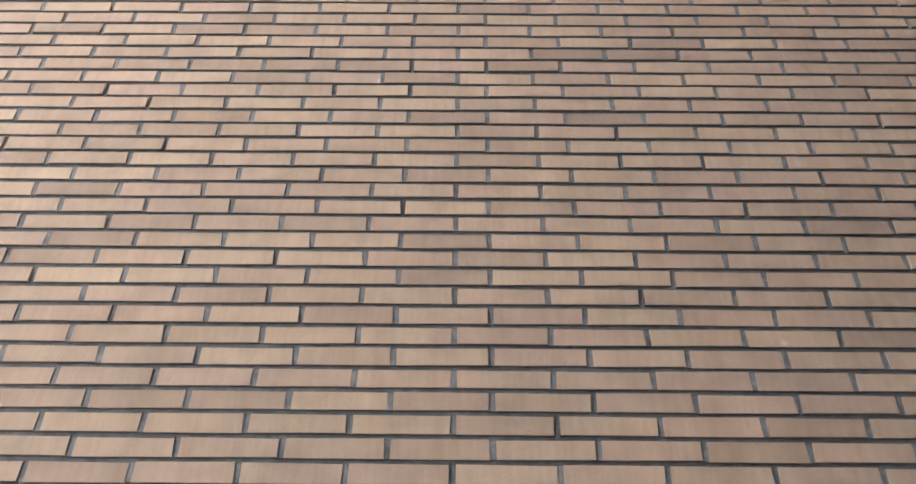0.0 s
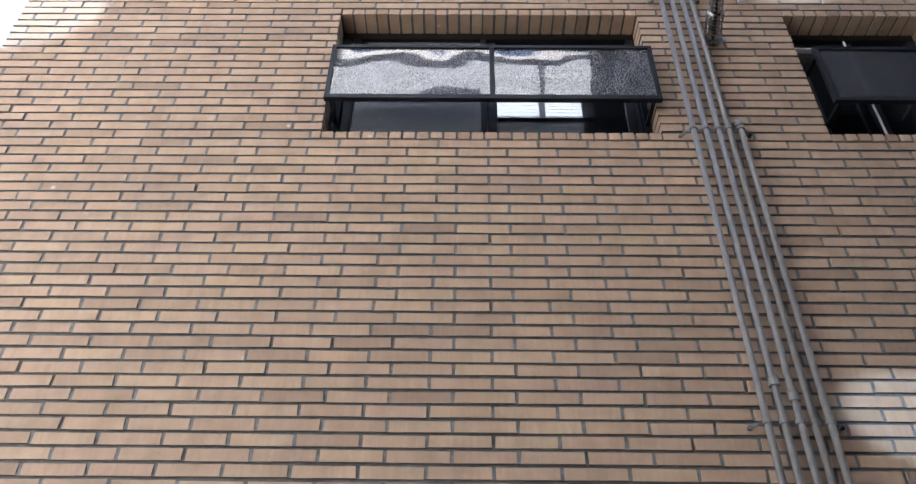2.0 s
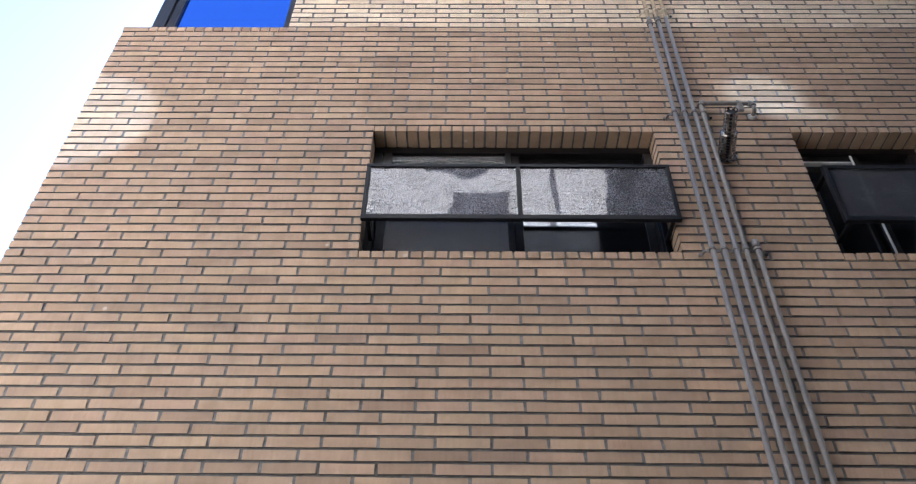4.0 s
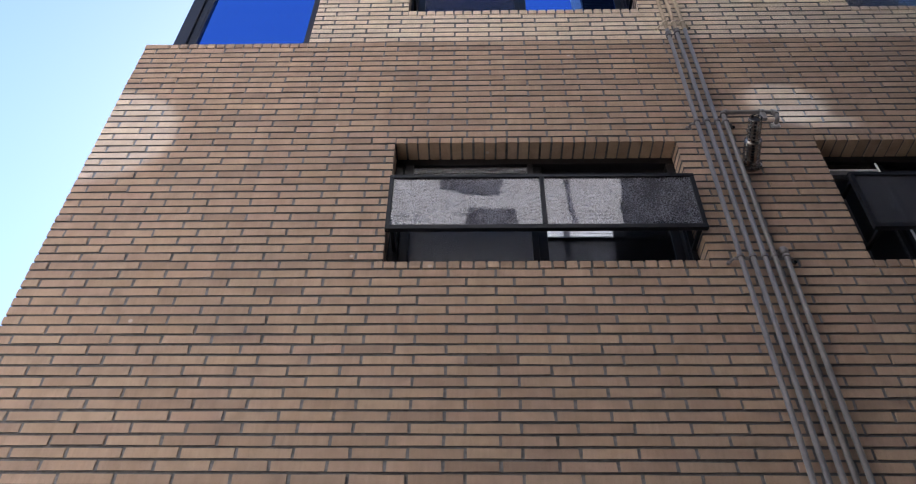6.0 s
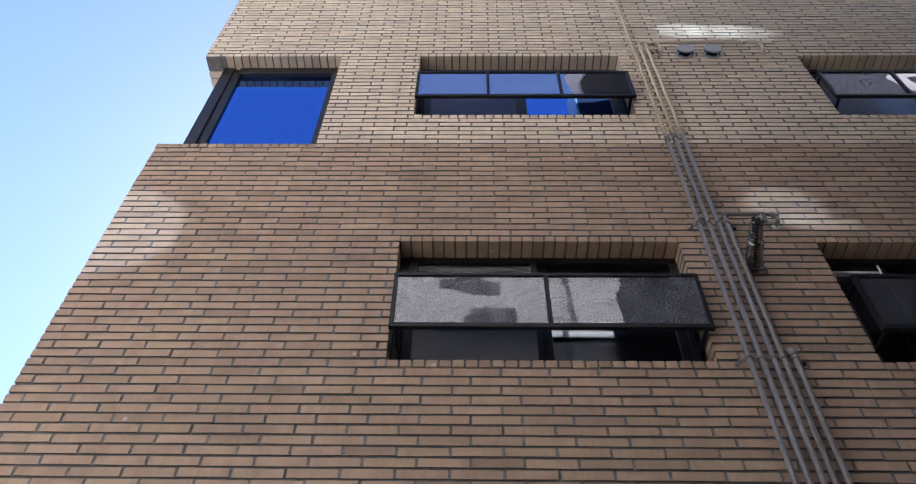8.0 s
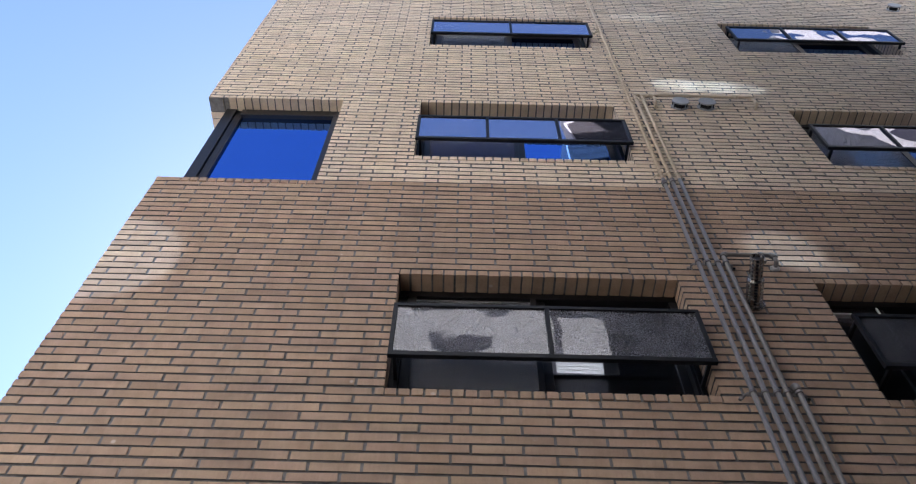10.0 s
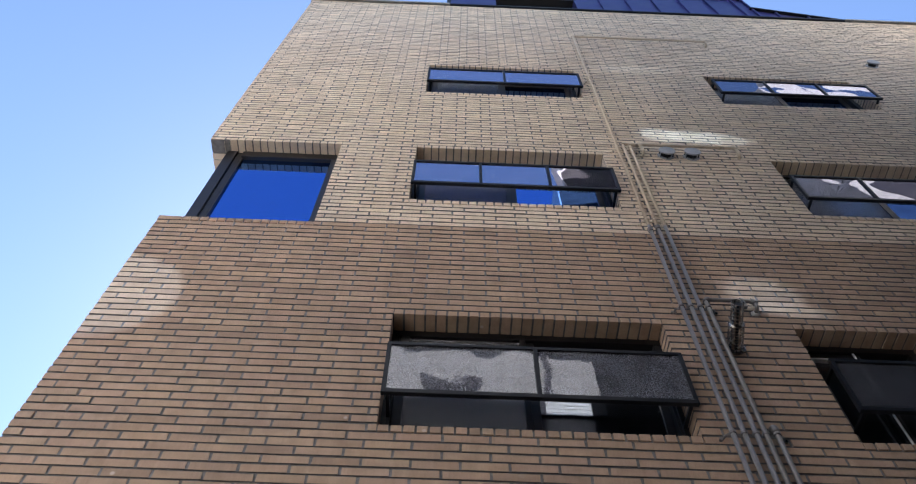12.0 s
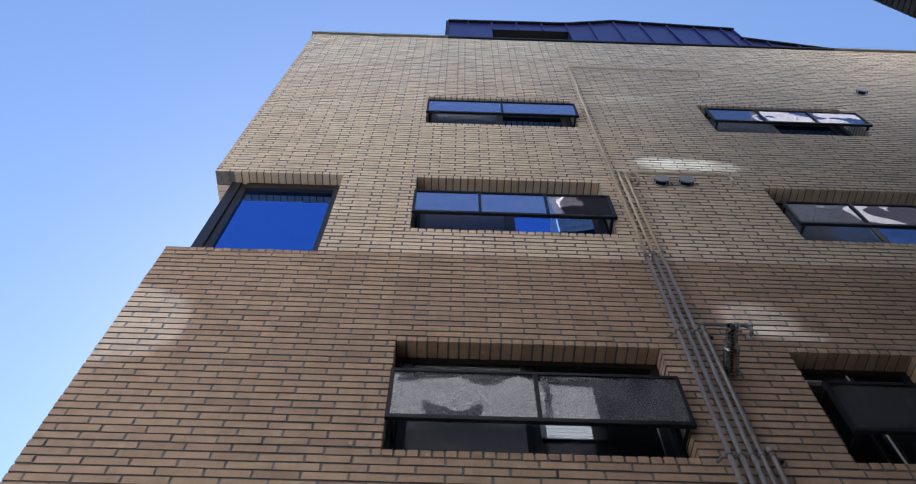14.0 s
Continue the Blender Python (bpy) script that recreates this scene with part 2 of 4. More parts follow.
# ---- mesh helpers ----
def part(name, bm, mat, parent=None, label="", kind=""):
    me = bpy.data.meshes.new(name)
    bm.to_mesh(me)
    bm.free()
    me.materials.append(mat)
    ob = new(name, me)
    if parent:
        ob.parent = parent
    return tagged(ob, label, kind=kind)


def empty(name, label, category, group="", kind="", at=(0, 0, 0)):
    ob = new(name)
    ob.location = at
    ob.empty_display_size = 0.1
    return tagged(ob, label, category, group, kind)


def add_box(bm, x0, x1, y0, y1, z0, z1, bevel=0.0):
    m = Matrix.Translation(((x0 + x1) / 2, (y0 + y1) / 2, (z0 + z1) / 2)) @ Matrix.Diagonal((x1 - x0, y1 - y0, z1 - z0, 1))
    verts = bmesh.ops.create_cube(bm, size=1, matrix=m)["verts"]
    if bevel:
        edges = list({e for v in verts for e in v.link_edges})
        bmesh.ops.bevel(bm, geom=edges, offset=bevel, segments=2, affect="EDGES", profile=0.5)


def box(name, dims, mat, parent=None, bevel=0.0, label="", kind=""):
    bm = bmesh.new()
    add_box(bm, *dims, bevel=bevel)
    return part(name, bm, mat, parent, label, kind)


def shade_smooth(ob):
    for p in ob.data.polygons:
        p.use_smooth = True
    return ob


def sweep(bm, points, radius, sides=14):
    """A round bar along a line of points."""
    pts = [Vector(p) for p in points]
    rings = []
    up = None
    for i, p in enumerate(pts):
        d = (pts[min(i + 1, len(pts) - 1)] - pts[max(i - 1, 0)]).normalized()
        if up is None:
            up = Vector((0, 1, 0)) if abs(d.y) < 0.9 else Vector((1, 0, 0))
        a = (up - d * up.dot(d)).normalized()
        b = d.cross(a)
        up = a
        rings.append([bm.verts.new(p + radius * (math.cos(t) * a + math.sin(t) * b)) for t in (2 * math.pi * k / sides for k in range(sides))])
    for r, s in zip(rings, rings[1:]):
        for k in range(sides):
            bm.faces.new((r[k], r[(k + 1) % sides], s[(k + 1) % sides], s[k])).smooth = True
    bm.faces.new(rings[0][::-1])
    bm.faces.new(rings[-1])


def bend(a, corner, b, radius=0.03, steps=6):
    """Points of a rounded corner from a towards b."""
    a, corner, b = Vector(a), Vector(corner), Vector(b)
    p, q = corner + (a - corner).normalized() * radius, corner + (b - corner).normalized() * radius
    return [(p * (1 - t) ** 2 + corner * 2 * t * (1 - t) + q * t * t) for t in (i / steps for i in range(steps + 1))]


def tube(name, points, radius, mat, parent=None, label=""):
    bm = bmesh.new()
    sweep(bm, points, radius)
    return part(name, bm, mat, parent, label)


# ---- openings of the facade: x0, x1, first course, last course, guard panels ----
OPENINGS = [
    ("first_floor_wide", 0.0, 1.94, 78, 94, 2),
    ("first_floor_narrow", 2.885, 3.80, 78, 94, 1),
    ("second_floor_wide", -0.01, 1.945, 120, 137, 3),
    ("second_floor_far", 3.705, 5.68, 120, 137, 3),
    ("third_floor_wide", 0.0, 1.95, 162, 177, 2),
    ("third_floor_far", 3.705, 5.69, 162, 177, 3),
]
CORNER = (X0, -0.79, 113, 137)
HOLES = [(o[1], o[2], o[3], o[4]) for o in OPENINGS] + [CORNER]


def wall_slab(x0, x1, z0, z1, yf, yb, holes):
    """A wall with openings right through it."""
    bm = bmesh.new()
    xs = sorted({x0, x1, *[min(max(v, x0), x1) for h in holes for v in h[:2]]})
    zs = sorted({z0, z1, *[min(max(v, z0), z1) for h in holes for v in h[2:]]})
    solid = lambda x, z: x0 < x < x1 and z0 < z < z1 and not any(h[0] < x < h[1] and h[2] < z < h[3] for h in holes)
    quad = lambda *p: bm.faces.new([bm.verts.new(q) for q in p])
    mids = lambda v: [v[0] - 1] + [(a + b) / 2 for a, b in zip(v, v[1:])] + [v[-1] + 1]
    mx, mz = mids(xs), mids(zs)
    for i in range(1, len(mx) - 1):
        for j in range(1, len(mz) - 1):
            if not solid(mx[i], mz[j]):
                continue
            a, b, c, d = xs[i - 1], xs[i], zs[j - 1], zs[j]
            quad((a, yf, c), (b, yf, c), (b, yf, d), (a, yf, d))
            quad((b, yb, c), (a, yb, c), (a, yb, d), (b, yb, d))
            if not solid(mx[i - 1], mz[j]):
                quad((a, yb, c), (a, yf, c), (a, yf, d), (a, yb, d))
            if not solid(mx[i + 1], mz[j]):
                quad((b, yf, c), (b, yb, c), (b, yb, d), (b, yf, d))
            if not solid(mx[i], mz[j - 1]):
                quad((a, yb, c), (b, yb, c), (b, yf, c), (a, yf, c))
            if not solid(mx[i], mz[j + 1]):
                quad((a, yf, d), (b, yf, d), (b, yb, d), (a, yb, d))
    return bm


# the storeys of the facade; the mortar bed lies behind the brick faces
E_ = 0.008
BED_Y = 0.0110
STOREYS = [
    ("wall_ground_floor", 0, 71, "brown", "tan-brown brick wall with deep grey joints at street level"),
    ("wall_first_floor", 71, 113, "brown", "tan-brown brick wall with deep grey joints round dark windows"),
    ("wall_second_floor", 113, 155, "beige", "cream brick wall with grey joints above a brown brick storey"),
    ("wall_third_floor", 155, 225, "beige", "cream brick wall with grey joints below the metal parapet"),
]
WALLS = {}
for wname, ka, kb, tone, wlabel in STOREYS:
    holes = [(h[0] - E_, h[1] + E_, h[2] * C - (BED if h[2] > ka else 0), h[3] * C + E_) for h in HOLES if h[2] < kb and h[3] > ka]
    holes = [(X0 - 1 if h[0] < X0 else h[0], h[1], h[2], h[3]) for h in holes]
    ob = part(wname, wall_slab((X0 if ka < 113 else XU) + E_, X1, ka * C, kb * C, BED_Y, 0.30, holes), MORTAR)
    WALLS[wname] = tagged(ob, wlabel, "wall", kind="structure")

# ---- bricks: every course of the facade from just below the lowest view to the parapet ----
FIRST_COURSE = 27
rng = random.Random(7)


def brick_shape(length, height, depth, r):
    """Corner points and faces of a brick with softened front edges; origin at its lower left front corner."""
    ch = 0.0014
    j = lambda s: r.uniform(-s, s)
    verts, faces = [], []
    corners = [(0, 0), (length, 0), (length, height), (0, height)]
    jit = [(j(0.0020), j(0.0020)) for _ in corners]
    tilt = [j(0.0014) for _ in corners]
    for (x, z), (a, b), t in zip(corners, jit, tilt):
        ix, iz = (ch if x == 0 else -ch), (ch if z == 0 else -ch)
        verts.append((x + a + ix, t, z + b + iz))
    for (x, z), (a, b), t in zip(corners, jit, tilt):
        verts.append((x + a, t + ch, z + b))
    for (x, z), (a, b) in zip(corners, jit):
        verts.append((x + a, depth, z + b))
    faces.append((0, 1, 2, 3))
    for k in range(4):
        n = (k + 1) % 4
        faces.append((4 + k, 4 + n, n, k))
        faces.append((8 + k, 8 + n, 4 + n, 4 + k))
    faces.append((11, 10, 9, 8))
    return verts, faces


def spans(k):
    """Stretches of course k that are laid with stretchers, and stretches of bricks on edge."""
    solid, edge = [(X0 if k < CORNER[3] else XU, X1)], []
    for h in HOLES:
        if h[2] <= k < h[3]:
            cut = (h[0], h[1])
        elif k == h[3] or k == h[2] - 1:
            lo = h[0]
            if h is CORNER:
                lo = (X0 if k < CORNER[3] else XU) + 0.20
            cut = (lo, h[1])
            edge.append((lo, h[1], k == h[3]))
        else:
            continue
        solid = [s for a, b in solid for s in ((a, min(b, cut[0])), (max(a, cut[1]), b)) if s[1] - s[0] > 0.02]
    return solid, edge


FULL = P - HEAD
field = {w[0]: ([], []) for w in STOREYS}
heads = {w[0]: ([], []) for w in STOREYS}
loose_spots = []
edge_spots = []
for wname, ka, kb, tone, _ in STOREYS:
    for k in range(max(ka, FIRST_COURSE), kb):
        solid, edge = spans(k)
        shift = P * (0.41 if k % 2 == 0 else 0.79)
        for a, b in solid:
            joints = [a]
            first = math.ceil((a - shift + 0.045) / P)
            x = first * P + shift
            while x < b - 0.045:
                joints.append(x)
                x += P
            joints.append(b)
            for i in range(len(joints) - 1):
                xa = joints[i] + (HEAD / 2 if i else 0)
                xb = joints[i + 1] - (HEAD / 2 if i < len(joints) - 2 else 0)
                at_edge = (i == 0 or i == len(joints) - 2)
                z = k * C + rng.uniform(-0.001, 0.001)
                y = rng.uniform(-0.0016, 0.0016)
                spot = (wname, tone, k, xa, xb, y, z, at_edge)
                whole = abs(xb - xa - FULL) < 0.002 and not at_edge
                mid = (xa + xb) / 2
                near = {"wall_ground_floor": 34 <= k < 68 and -0.9 < mid < 1.5, "wall_first_floor": -1.9 < mid < 2.0 and 71 <= k < 113,
                        "wall_second_floor": -0.9 < mid < 3.6 and k < 140, "wall_third_floor": -1.6 < mid < 3.4 and k < 172}[wname]
                if i:
                    vs, fs = heads[wname]
                    o = len(vs)
                    hx = joints[i] + rng.uniform(-0.0005, 0.0005)
                    hy = 0.0048 + rng.uniform(-0.0015, 0.0022) + (0.005 if rng.random() < 0.12 else 0.0)
                    w2 = HEAD / 2 + 0.004
                    za, zb = z + 0.001, z + C - BED - 0.001
                    for q in ((hx - w2, hy, za), (hx + w2, hy, za), (hx + w2, hy, zb), (hx - w2, hy, zb)):
                        vs.append(q)
                    for q in ((hx - w2, 0.02, za - 0.003), (hx + w2, 0.02, za - 0.003), (hx + w2, 0.02, zb + 0.003), (hx - w2, 0.02, zb + 0.003)):
                        vs.append(q)
                    fs.extend(tuple(o + q for q in g) for g in ((0, 1, 2, 3), (4, 5, 1, 0), (3, 2, 6, 7)))
                if whole and near and sum(1 for s in loose_spots if s[0] == wname) < 300:
                    loose_spots.append(spot)
                    continue
                v, f = brick_shape(xb - xa, C - BED, 0.155 if at_edge else 0.03, rng)
                vs, fs = field[wname]
                o = len(vs)
                vs.extend((p[0] + xa, p[1] + y, p[2] + z) for p in v)
                fs.extend(tuple(q + o for q in g) for g in f)
        for a, b, over in edge:
            edge_spots.append((wname, tone, k, a, b, over))

for wname, ka, kb, tone, _ in STOREYS:
    vs, fs = field[wname]
    me = bpy.data.meshes.new("brickwork")
    me.from_pydata(vs, [], fs)
    me.materials.append(MAT[tone, False])
    # shade under each brick, put into its bottom face as mortar colour
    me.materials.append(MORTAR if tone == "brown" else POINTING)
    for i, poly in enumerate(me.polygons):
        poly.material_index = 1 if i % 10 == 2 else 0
    ob = new("brickwork", me)
    ob.parent = WALLS[wname]
    tagged(ob, kind="stuff")
    me = bpy.data.meshes.new("pointing")
    me.from_pydata(heads[wname][0], [], heads[wname][1])
    me.materials.append(POINTING)
    ob = new("pointing", me)
    ob.parent = WALLS[wname]
    tagged(ob, "grey mortar pointing", kind="stuff")


# ---- windows, guards and rooms ----
def window_unit(name, x0, x1, z0, z1, panels, group):
    """A dark sliding window in its opening, with an insect screen over one half."""
    yf = DEPTH
    w = empty(name, "dark bronze aluminium sliding window set deep in brick", "window", group, "structure", ((x0 + x1) / 2, yf, z0))

    def piece(pname, dims, mat, bev=0.0, parent=w, label=""):
        bm = bmesh.new()
        add_box(bm, *dims, bevel=bev)
        base = w.location
        bmesh.ops.translate(bm, verts=bm.verts, vec=-base)
        return part(pname, bm, mat, parent, label)

    f = 0.055
    e = 0.012
    piece("frame_head", (x0 - e, x1 + e, yf - 0.005, yf + 0.11, z1 - f, z1 + e), WINDOW_FRAME, 0.004)
    piece("frame_sill", (x0 - e, x1 + e, yf - 0.005, yf + 0.11, z0 - 0.012, z0 + f * 0.8), WINDOW_FRAME, 0.004)
    piece("frame_jamb", (x0 - e, x0 + f, yf - 0.002, yf + 0.11, z0 + f * 0.8, z1 - f), WINDOW_FRAME, 0.004)
    piece("frame_jamb", (x1 - f, x1 + e, yf - 0.002, yf + 0.11, z0 + f * 0.8, z1 - f), WINDOW_FRAME, 0.004)
    xm = (x0 + x1) / 2 + 0.02
    s = 0.06
    for side, (a, b, y) in enumerate(((x0 + f, xm + s / 2, yf + 0.02), (xm - s / 2, x1 - f, yf + 0.055))):
        za, zb = z0 + f * 0.8, z1 - f
        sash = piece("sash", (a, a + s, y, y + 0.03, za, zb), WINDOW_FRAME, 0.004)
        piece("stile", (b - s, b, y, y + 0.03, za, zb), WINDOW_FRAME, 0.004, sash)
        piece("rail", (a + s, b - s, y, y + 0.03, zb - s, zb), WINDOW_FRAME, 0.004, sash)
        piece("rail", (a + s, b - s, y, y + 0.03, za, za + s), WINDOW_FRAME, 0.004, sash)
        # panes above the first floor carry the painted sky blue
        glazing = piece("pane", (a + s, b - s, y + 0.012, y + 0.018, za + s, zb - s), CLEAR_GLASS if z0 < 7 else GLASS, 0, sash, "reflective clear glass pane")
        glazing.visible_shadow = False
        if side == 0 and name != "window_2":
            scr = piece("insect_screen", (a + 0.068, b - 0.10, y - 0.018, y - 0.016, za + 0.03, zb - 0.03), SCREEN, 0, w, "fine dark insect mesh")
            piece("screen_frame", (a + 0.012, a + 0.070, y - 0.024, y - 0.010, za, zb), WINDOW_FRAME, 0.002, scr)
            piece("screen_frame", (b - 0.102, b - 0.062, y - 0.024, y - 0.010, za, zb), WINDOW_FRAME, 0.002, scr)
    return w


def guard(x0, x1, z0, panels, sheet):
    """A black steel guard in front of the lower window, filled with wavy acrylic sheets."""
    y = -0.07
    za, zb = z0 + 0.170, z0 + 0.655
    t = 0.028
    g = empty("window_guard", "black steel window guard with %s wavy acrylic sheet%s" % ({1: "one", 2: "two", 3: "three"}[panels], "s" if panels > 1 else ""),
              "window guard", "window guards", at=((x0 + x1) / 2, y, za))

    def piece(pname, dims, mat, bev=0.003, label="", parent=g):
        bm = bmesh.new()
        add_box(bm, *dims, bevel=bev)
        bmesh.ops.translate(bm, verts=bm.verts, vec=-g.location)
        return part(pname, bm, mat, parent, label)

    piece("top_rail", (x0, x1, y - t / 2, y + t / 2, zb - t, zb), BLACK_METAL)
    piece("bottom_rail", (x0, x1, y - t / 2 - 0.004, y + t / 2, za, za + t * 1.25), BLACK_METAL)
    piece("end_post", (x0, x0 + t, y - t / 2, y + t / 2, za + t * 1.25, zb - t), BLACK_METAL)
    piece("end_post", (x1 - t, x1, y - t / 2, y + t / 2, za + t * 1.25, zb - t), BLACK_METAL)
    step = (x1 - x0) / panels
    for i in range(1, panels):
        m = x0 + step * i
        post = piece("mullion", (m - 0.014, m + 0.014, y - t / 2 - 0.003, y + t / 2, za + t * 1.25, zb - t), BLACK_METAL)
        for k in range(3):
            zz = za + 0.08 + k * 0.16
            piece("bolt", (m - 0.004, m + 0.004, y - t / 2 - 0.006, y - t / 2, zz, zz + 0.008), BLACK_METAL, 0.001, "", post)
    for i in range(panels):
        a = x0 + step * i + (t if i == 0 else 0.014)
        b = x0 + step * (i + 1) - (t if i == panels - 1 else 0.014)
        sheet_ob = piece("panel", (a, b, y - 0.003, y + 0.003, za + t * 1.25, zb - t), sheet, 0, "dull grey acrylic sheet" if z0 < 7 else "wavy reflective acrylic sheet")
        sheet_ob.visible_shadow = False
    for x in (x0 + 0.004, x1 - t - 0.004):
        for z in (za + 0.004, zb - t + 0.002):
            xa = min(max(x, x0 + 0.03), x1 - t - 0.03)
            arm = piece("arm", (xa, xa + t * 0.85, y + t / 2, DEPTH + 0.006, z, z + t * 0.85), BLACK_METAL)
        piece("end_post", (xa, xa + t * 0.85, DEPTH - 0.03, DEPTH - 0.006, z0, zb - t), BLACK_METAL)
    return g


for i, (oname, x0, x1, ka, kb, panels) in enumerate(OPENINGS):
    window_unit("window_%d" % (i + 1), x0, x1, ka * C, kb * C, panels, "windows of the facade")
    ga, gb = x0 + 0.004 if i != 1 else x0 + 0.055, (x1 + 0.016) if i in (0, 1, 2, 4) else x1 + 0.06
    rail = guard(ga, gb, ka * C, panels, {0: DULL_ACRYLIC, 1: SHADED_ACRYLIC, 3: WARPED_ACRYLIC, 5: WARPED_ACRYLIC}.get(i, ACRYLIC))


def corner_window():
    x0, x1, z0, z1 = CORNER[0], CORNER[1], CORNER[2] * C, CORNER[3] * C
    y = DEPTH - 0.03
    w = empty("window_7", "large corner window with dark bronze frame and blue-reflecting glass", "window", "windows of the facade", "structure", (x1, y, z0))

    def piece(pname, dims, mat, bev=0.0, label=""):
        bm = bmesh.new()
        add_box(bm, *dims, bevel=bev)
        bmesh.ops.translate(bm, verts=bm.verts, vec=-w.location)
        return part(pname, bm, mat, w, label)

    xl = x0 + 0.118
    e = 0.012
    piece("corner_post", (xl, xl + 0.105, y, y + 0.12, z0 - e, z1 + e), WINDOW_FRAME, 0.005)
    piece("mullion", (xl + 0.105, xl + 0.165, y + 0.02, y + 0.10, z0 - e, z1 + e), WINDOW_FRAME, 0.004)
    piece("frame_head", (xl + 0.165, x1 + e, y, y + 0.10, z1 - 0.11, z1 + e), WINDOW_FRAME, 0.005)
    piece("frame_sill", (xl + 0.165, x1 + e, y, y + 0.10, z0 - e, z0 + 0.06), WINDOW_FRAME, 0.005)
    piece("frame_jamb", (x1 - 0.10, x1 + e, y, y + 0.10, z0 + 0.06, z1 - 0.11), WINDOW_FRAME, 0.005)
    piece("bead", (xl + 0.165, xl + 0.183, y + 0.02, y + 0.06, z0 + 0.06, z1 - 0.075), WINDOW_FRAME, 0.003)
    piece("pane", (xl + 0.183, x1 - 0.10, y + 0.045, y + 0.053, z0 + 0.06, z1 - 0.11), GLASS, 0, "mirroring glass pane tinted with the blue of the sky")
    piece("side_pane", (xl + 0.05, xl + 0.058, y + 0.12, 1.55, z0 + 0.06, z1 - 0.075), GLASS, 0, "mirroring glass pane tinted with the blue of the sky")
    piece("side_head", (xl + 0.01, xl + 0.11, y + 0.12, 1.55, z1 - 0.075, z1 + e), WINDOW_FRAME, 0.005)
    piece("side_sill", (xl + 0.01, xl + 0.11, y + 0.12, 1.55, z0 - e, z0 + 0.06), WINDOW_FRAME, 0.005)
    return w


corner_window()

# white strip seen in the narrow window
strip = box("blind_wand", (3.302, 3.317, DEPTH - 0.034, DEPTH - 0.026, 5.285, 6.20), WHITE_STRIP, None, 0.003)
tagged(strip, "thin white plastic wand hanging inside the dark window", "blind wand")
rail_strip = box("curtain_rail", (2.94, 3.34, DEPTH - 0.004, DEPTH + 0.034, 6.156, 6.170), WHITE_STRIP, None, 0.002)
tagged(rail_strip, "thin white rail across the top of the dark window", "curtain rail")

# ---- rest of the shell: side, back, floors, roof ----
BACK = 9.0
side_holes = [(0.30, 1.55, 113 * C, 137 * C)]
bm = wall_slab(0.30, BACK, 0, TOP * C, 0, 0.28, side_holes)
bmesh.ops.transform(bm, verts=bm.verts, matrix=Matrix(((0, 1, 0, X0 + 0.002), (1, 0, 0, 0), (0, 0, 1, 0), (0, 0, 0, 1))))
bmesh.ops.reverse_faces(bm, faces=bm.faces)
tagged(part("wall_west", bm, MORTAR), "plain side wall of the brick building", "wall", kind="structure")
tagged(box("wall_west_upper", (XU + 0.002, X0, 0.302, BACK, 138 * C, TOP * C), MORTAR), "plain upper side wall of the brick building", "wall", kind="structure")
tagged(box("wall_east", (X1, X1 + 0.28, 0.0, BACK, 0, TOP * C), MORTAR), "plain end wall of the brick building", "wall", kind="structure")
tagged(box("wall_north", (X0, X1 + 0.28, BACK, BACK + 0.28, 0, TOP * C), MORTAR), "plain rear wall of the brick building", "wall", kind="structure")
tagged(box("roof", (X0 + 0.30, X1, 0.31, BACK, TOP * C - 0.45, TOP * C - 0.2), ROOFING), "flat grey roof behind the brick parapet", "roof", kind="structure")
for i, z in enumerate((4.3, 7.05, 9.85)):
    tagged(box("floor_%d" % (i + 1), (X0 + 0.30, X1, 0.31, BACK, z - 0.2, z), ROOM), "dim concrete floor behind the windows", "floor", kind="structure")
for i, z in enumerate((6.75, 9.55, 12.4)):
    tagged(box("ceiling_%d" % (i + 1), (X0 + 0.30, X1, 0.31, BACK, z, z + 0.1), ROOM), "dim plaster ceiling behind the windows", "ceiling", kind="structure")
tagged(box("partition_wall", (X0 + 0.30, X1, 3.0, 3.12, 4.3, 12.4), ROOM), "dim plaster wall inside the rooms", "wall", kind="structure")

# ---- coping and the metal-clad roof storey ----
ztop = TOP * C
for a, b in ((XU - 0.03, 0.20), (7.03, X1)):
    c = box("coping", (a, b, -0.035, 0.33, ztop, ztop + 0.055), COPING, None, 0.006)
    tagged(c, "thin grey metal coping on the brick parapet", "coping", kind="structure")
    box("drip_edge", (a, b, -0.041, -0.035, ztop - 0.02, ztop + 0.045), COPING, c)


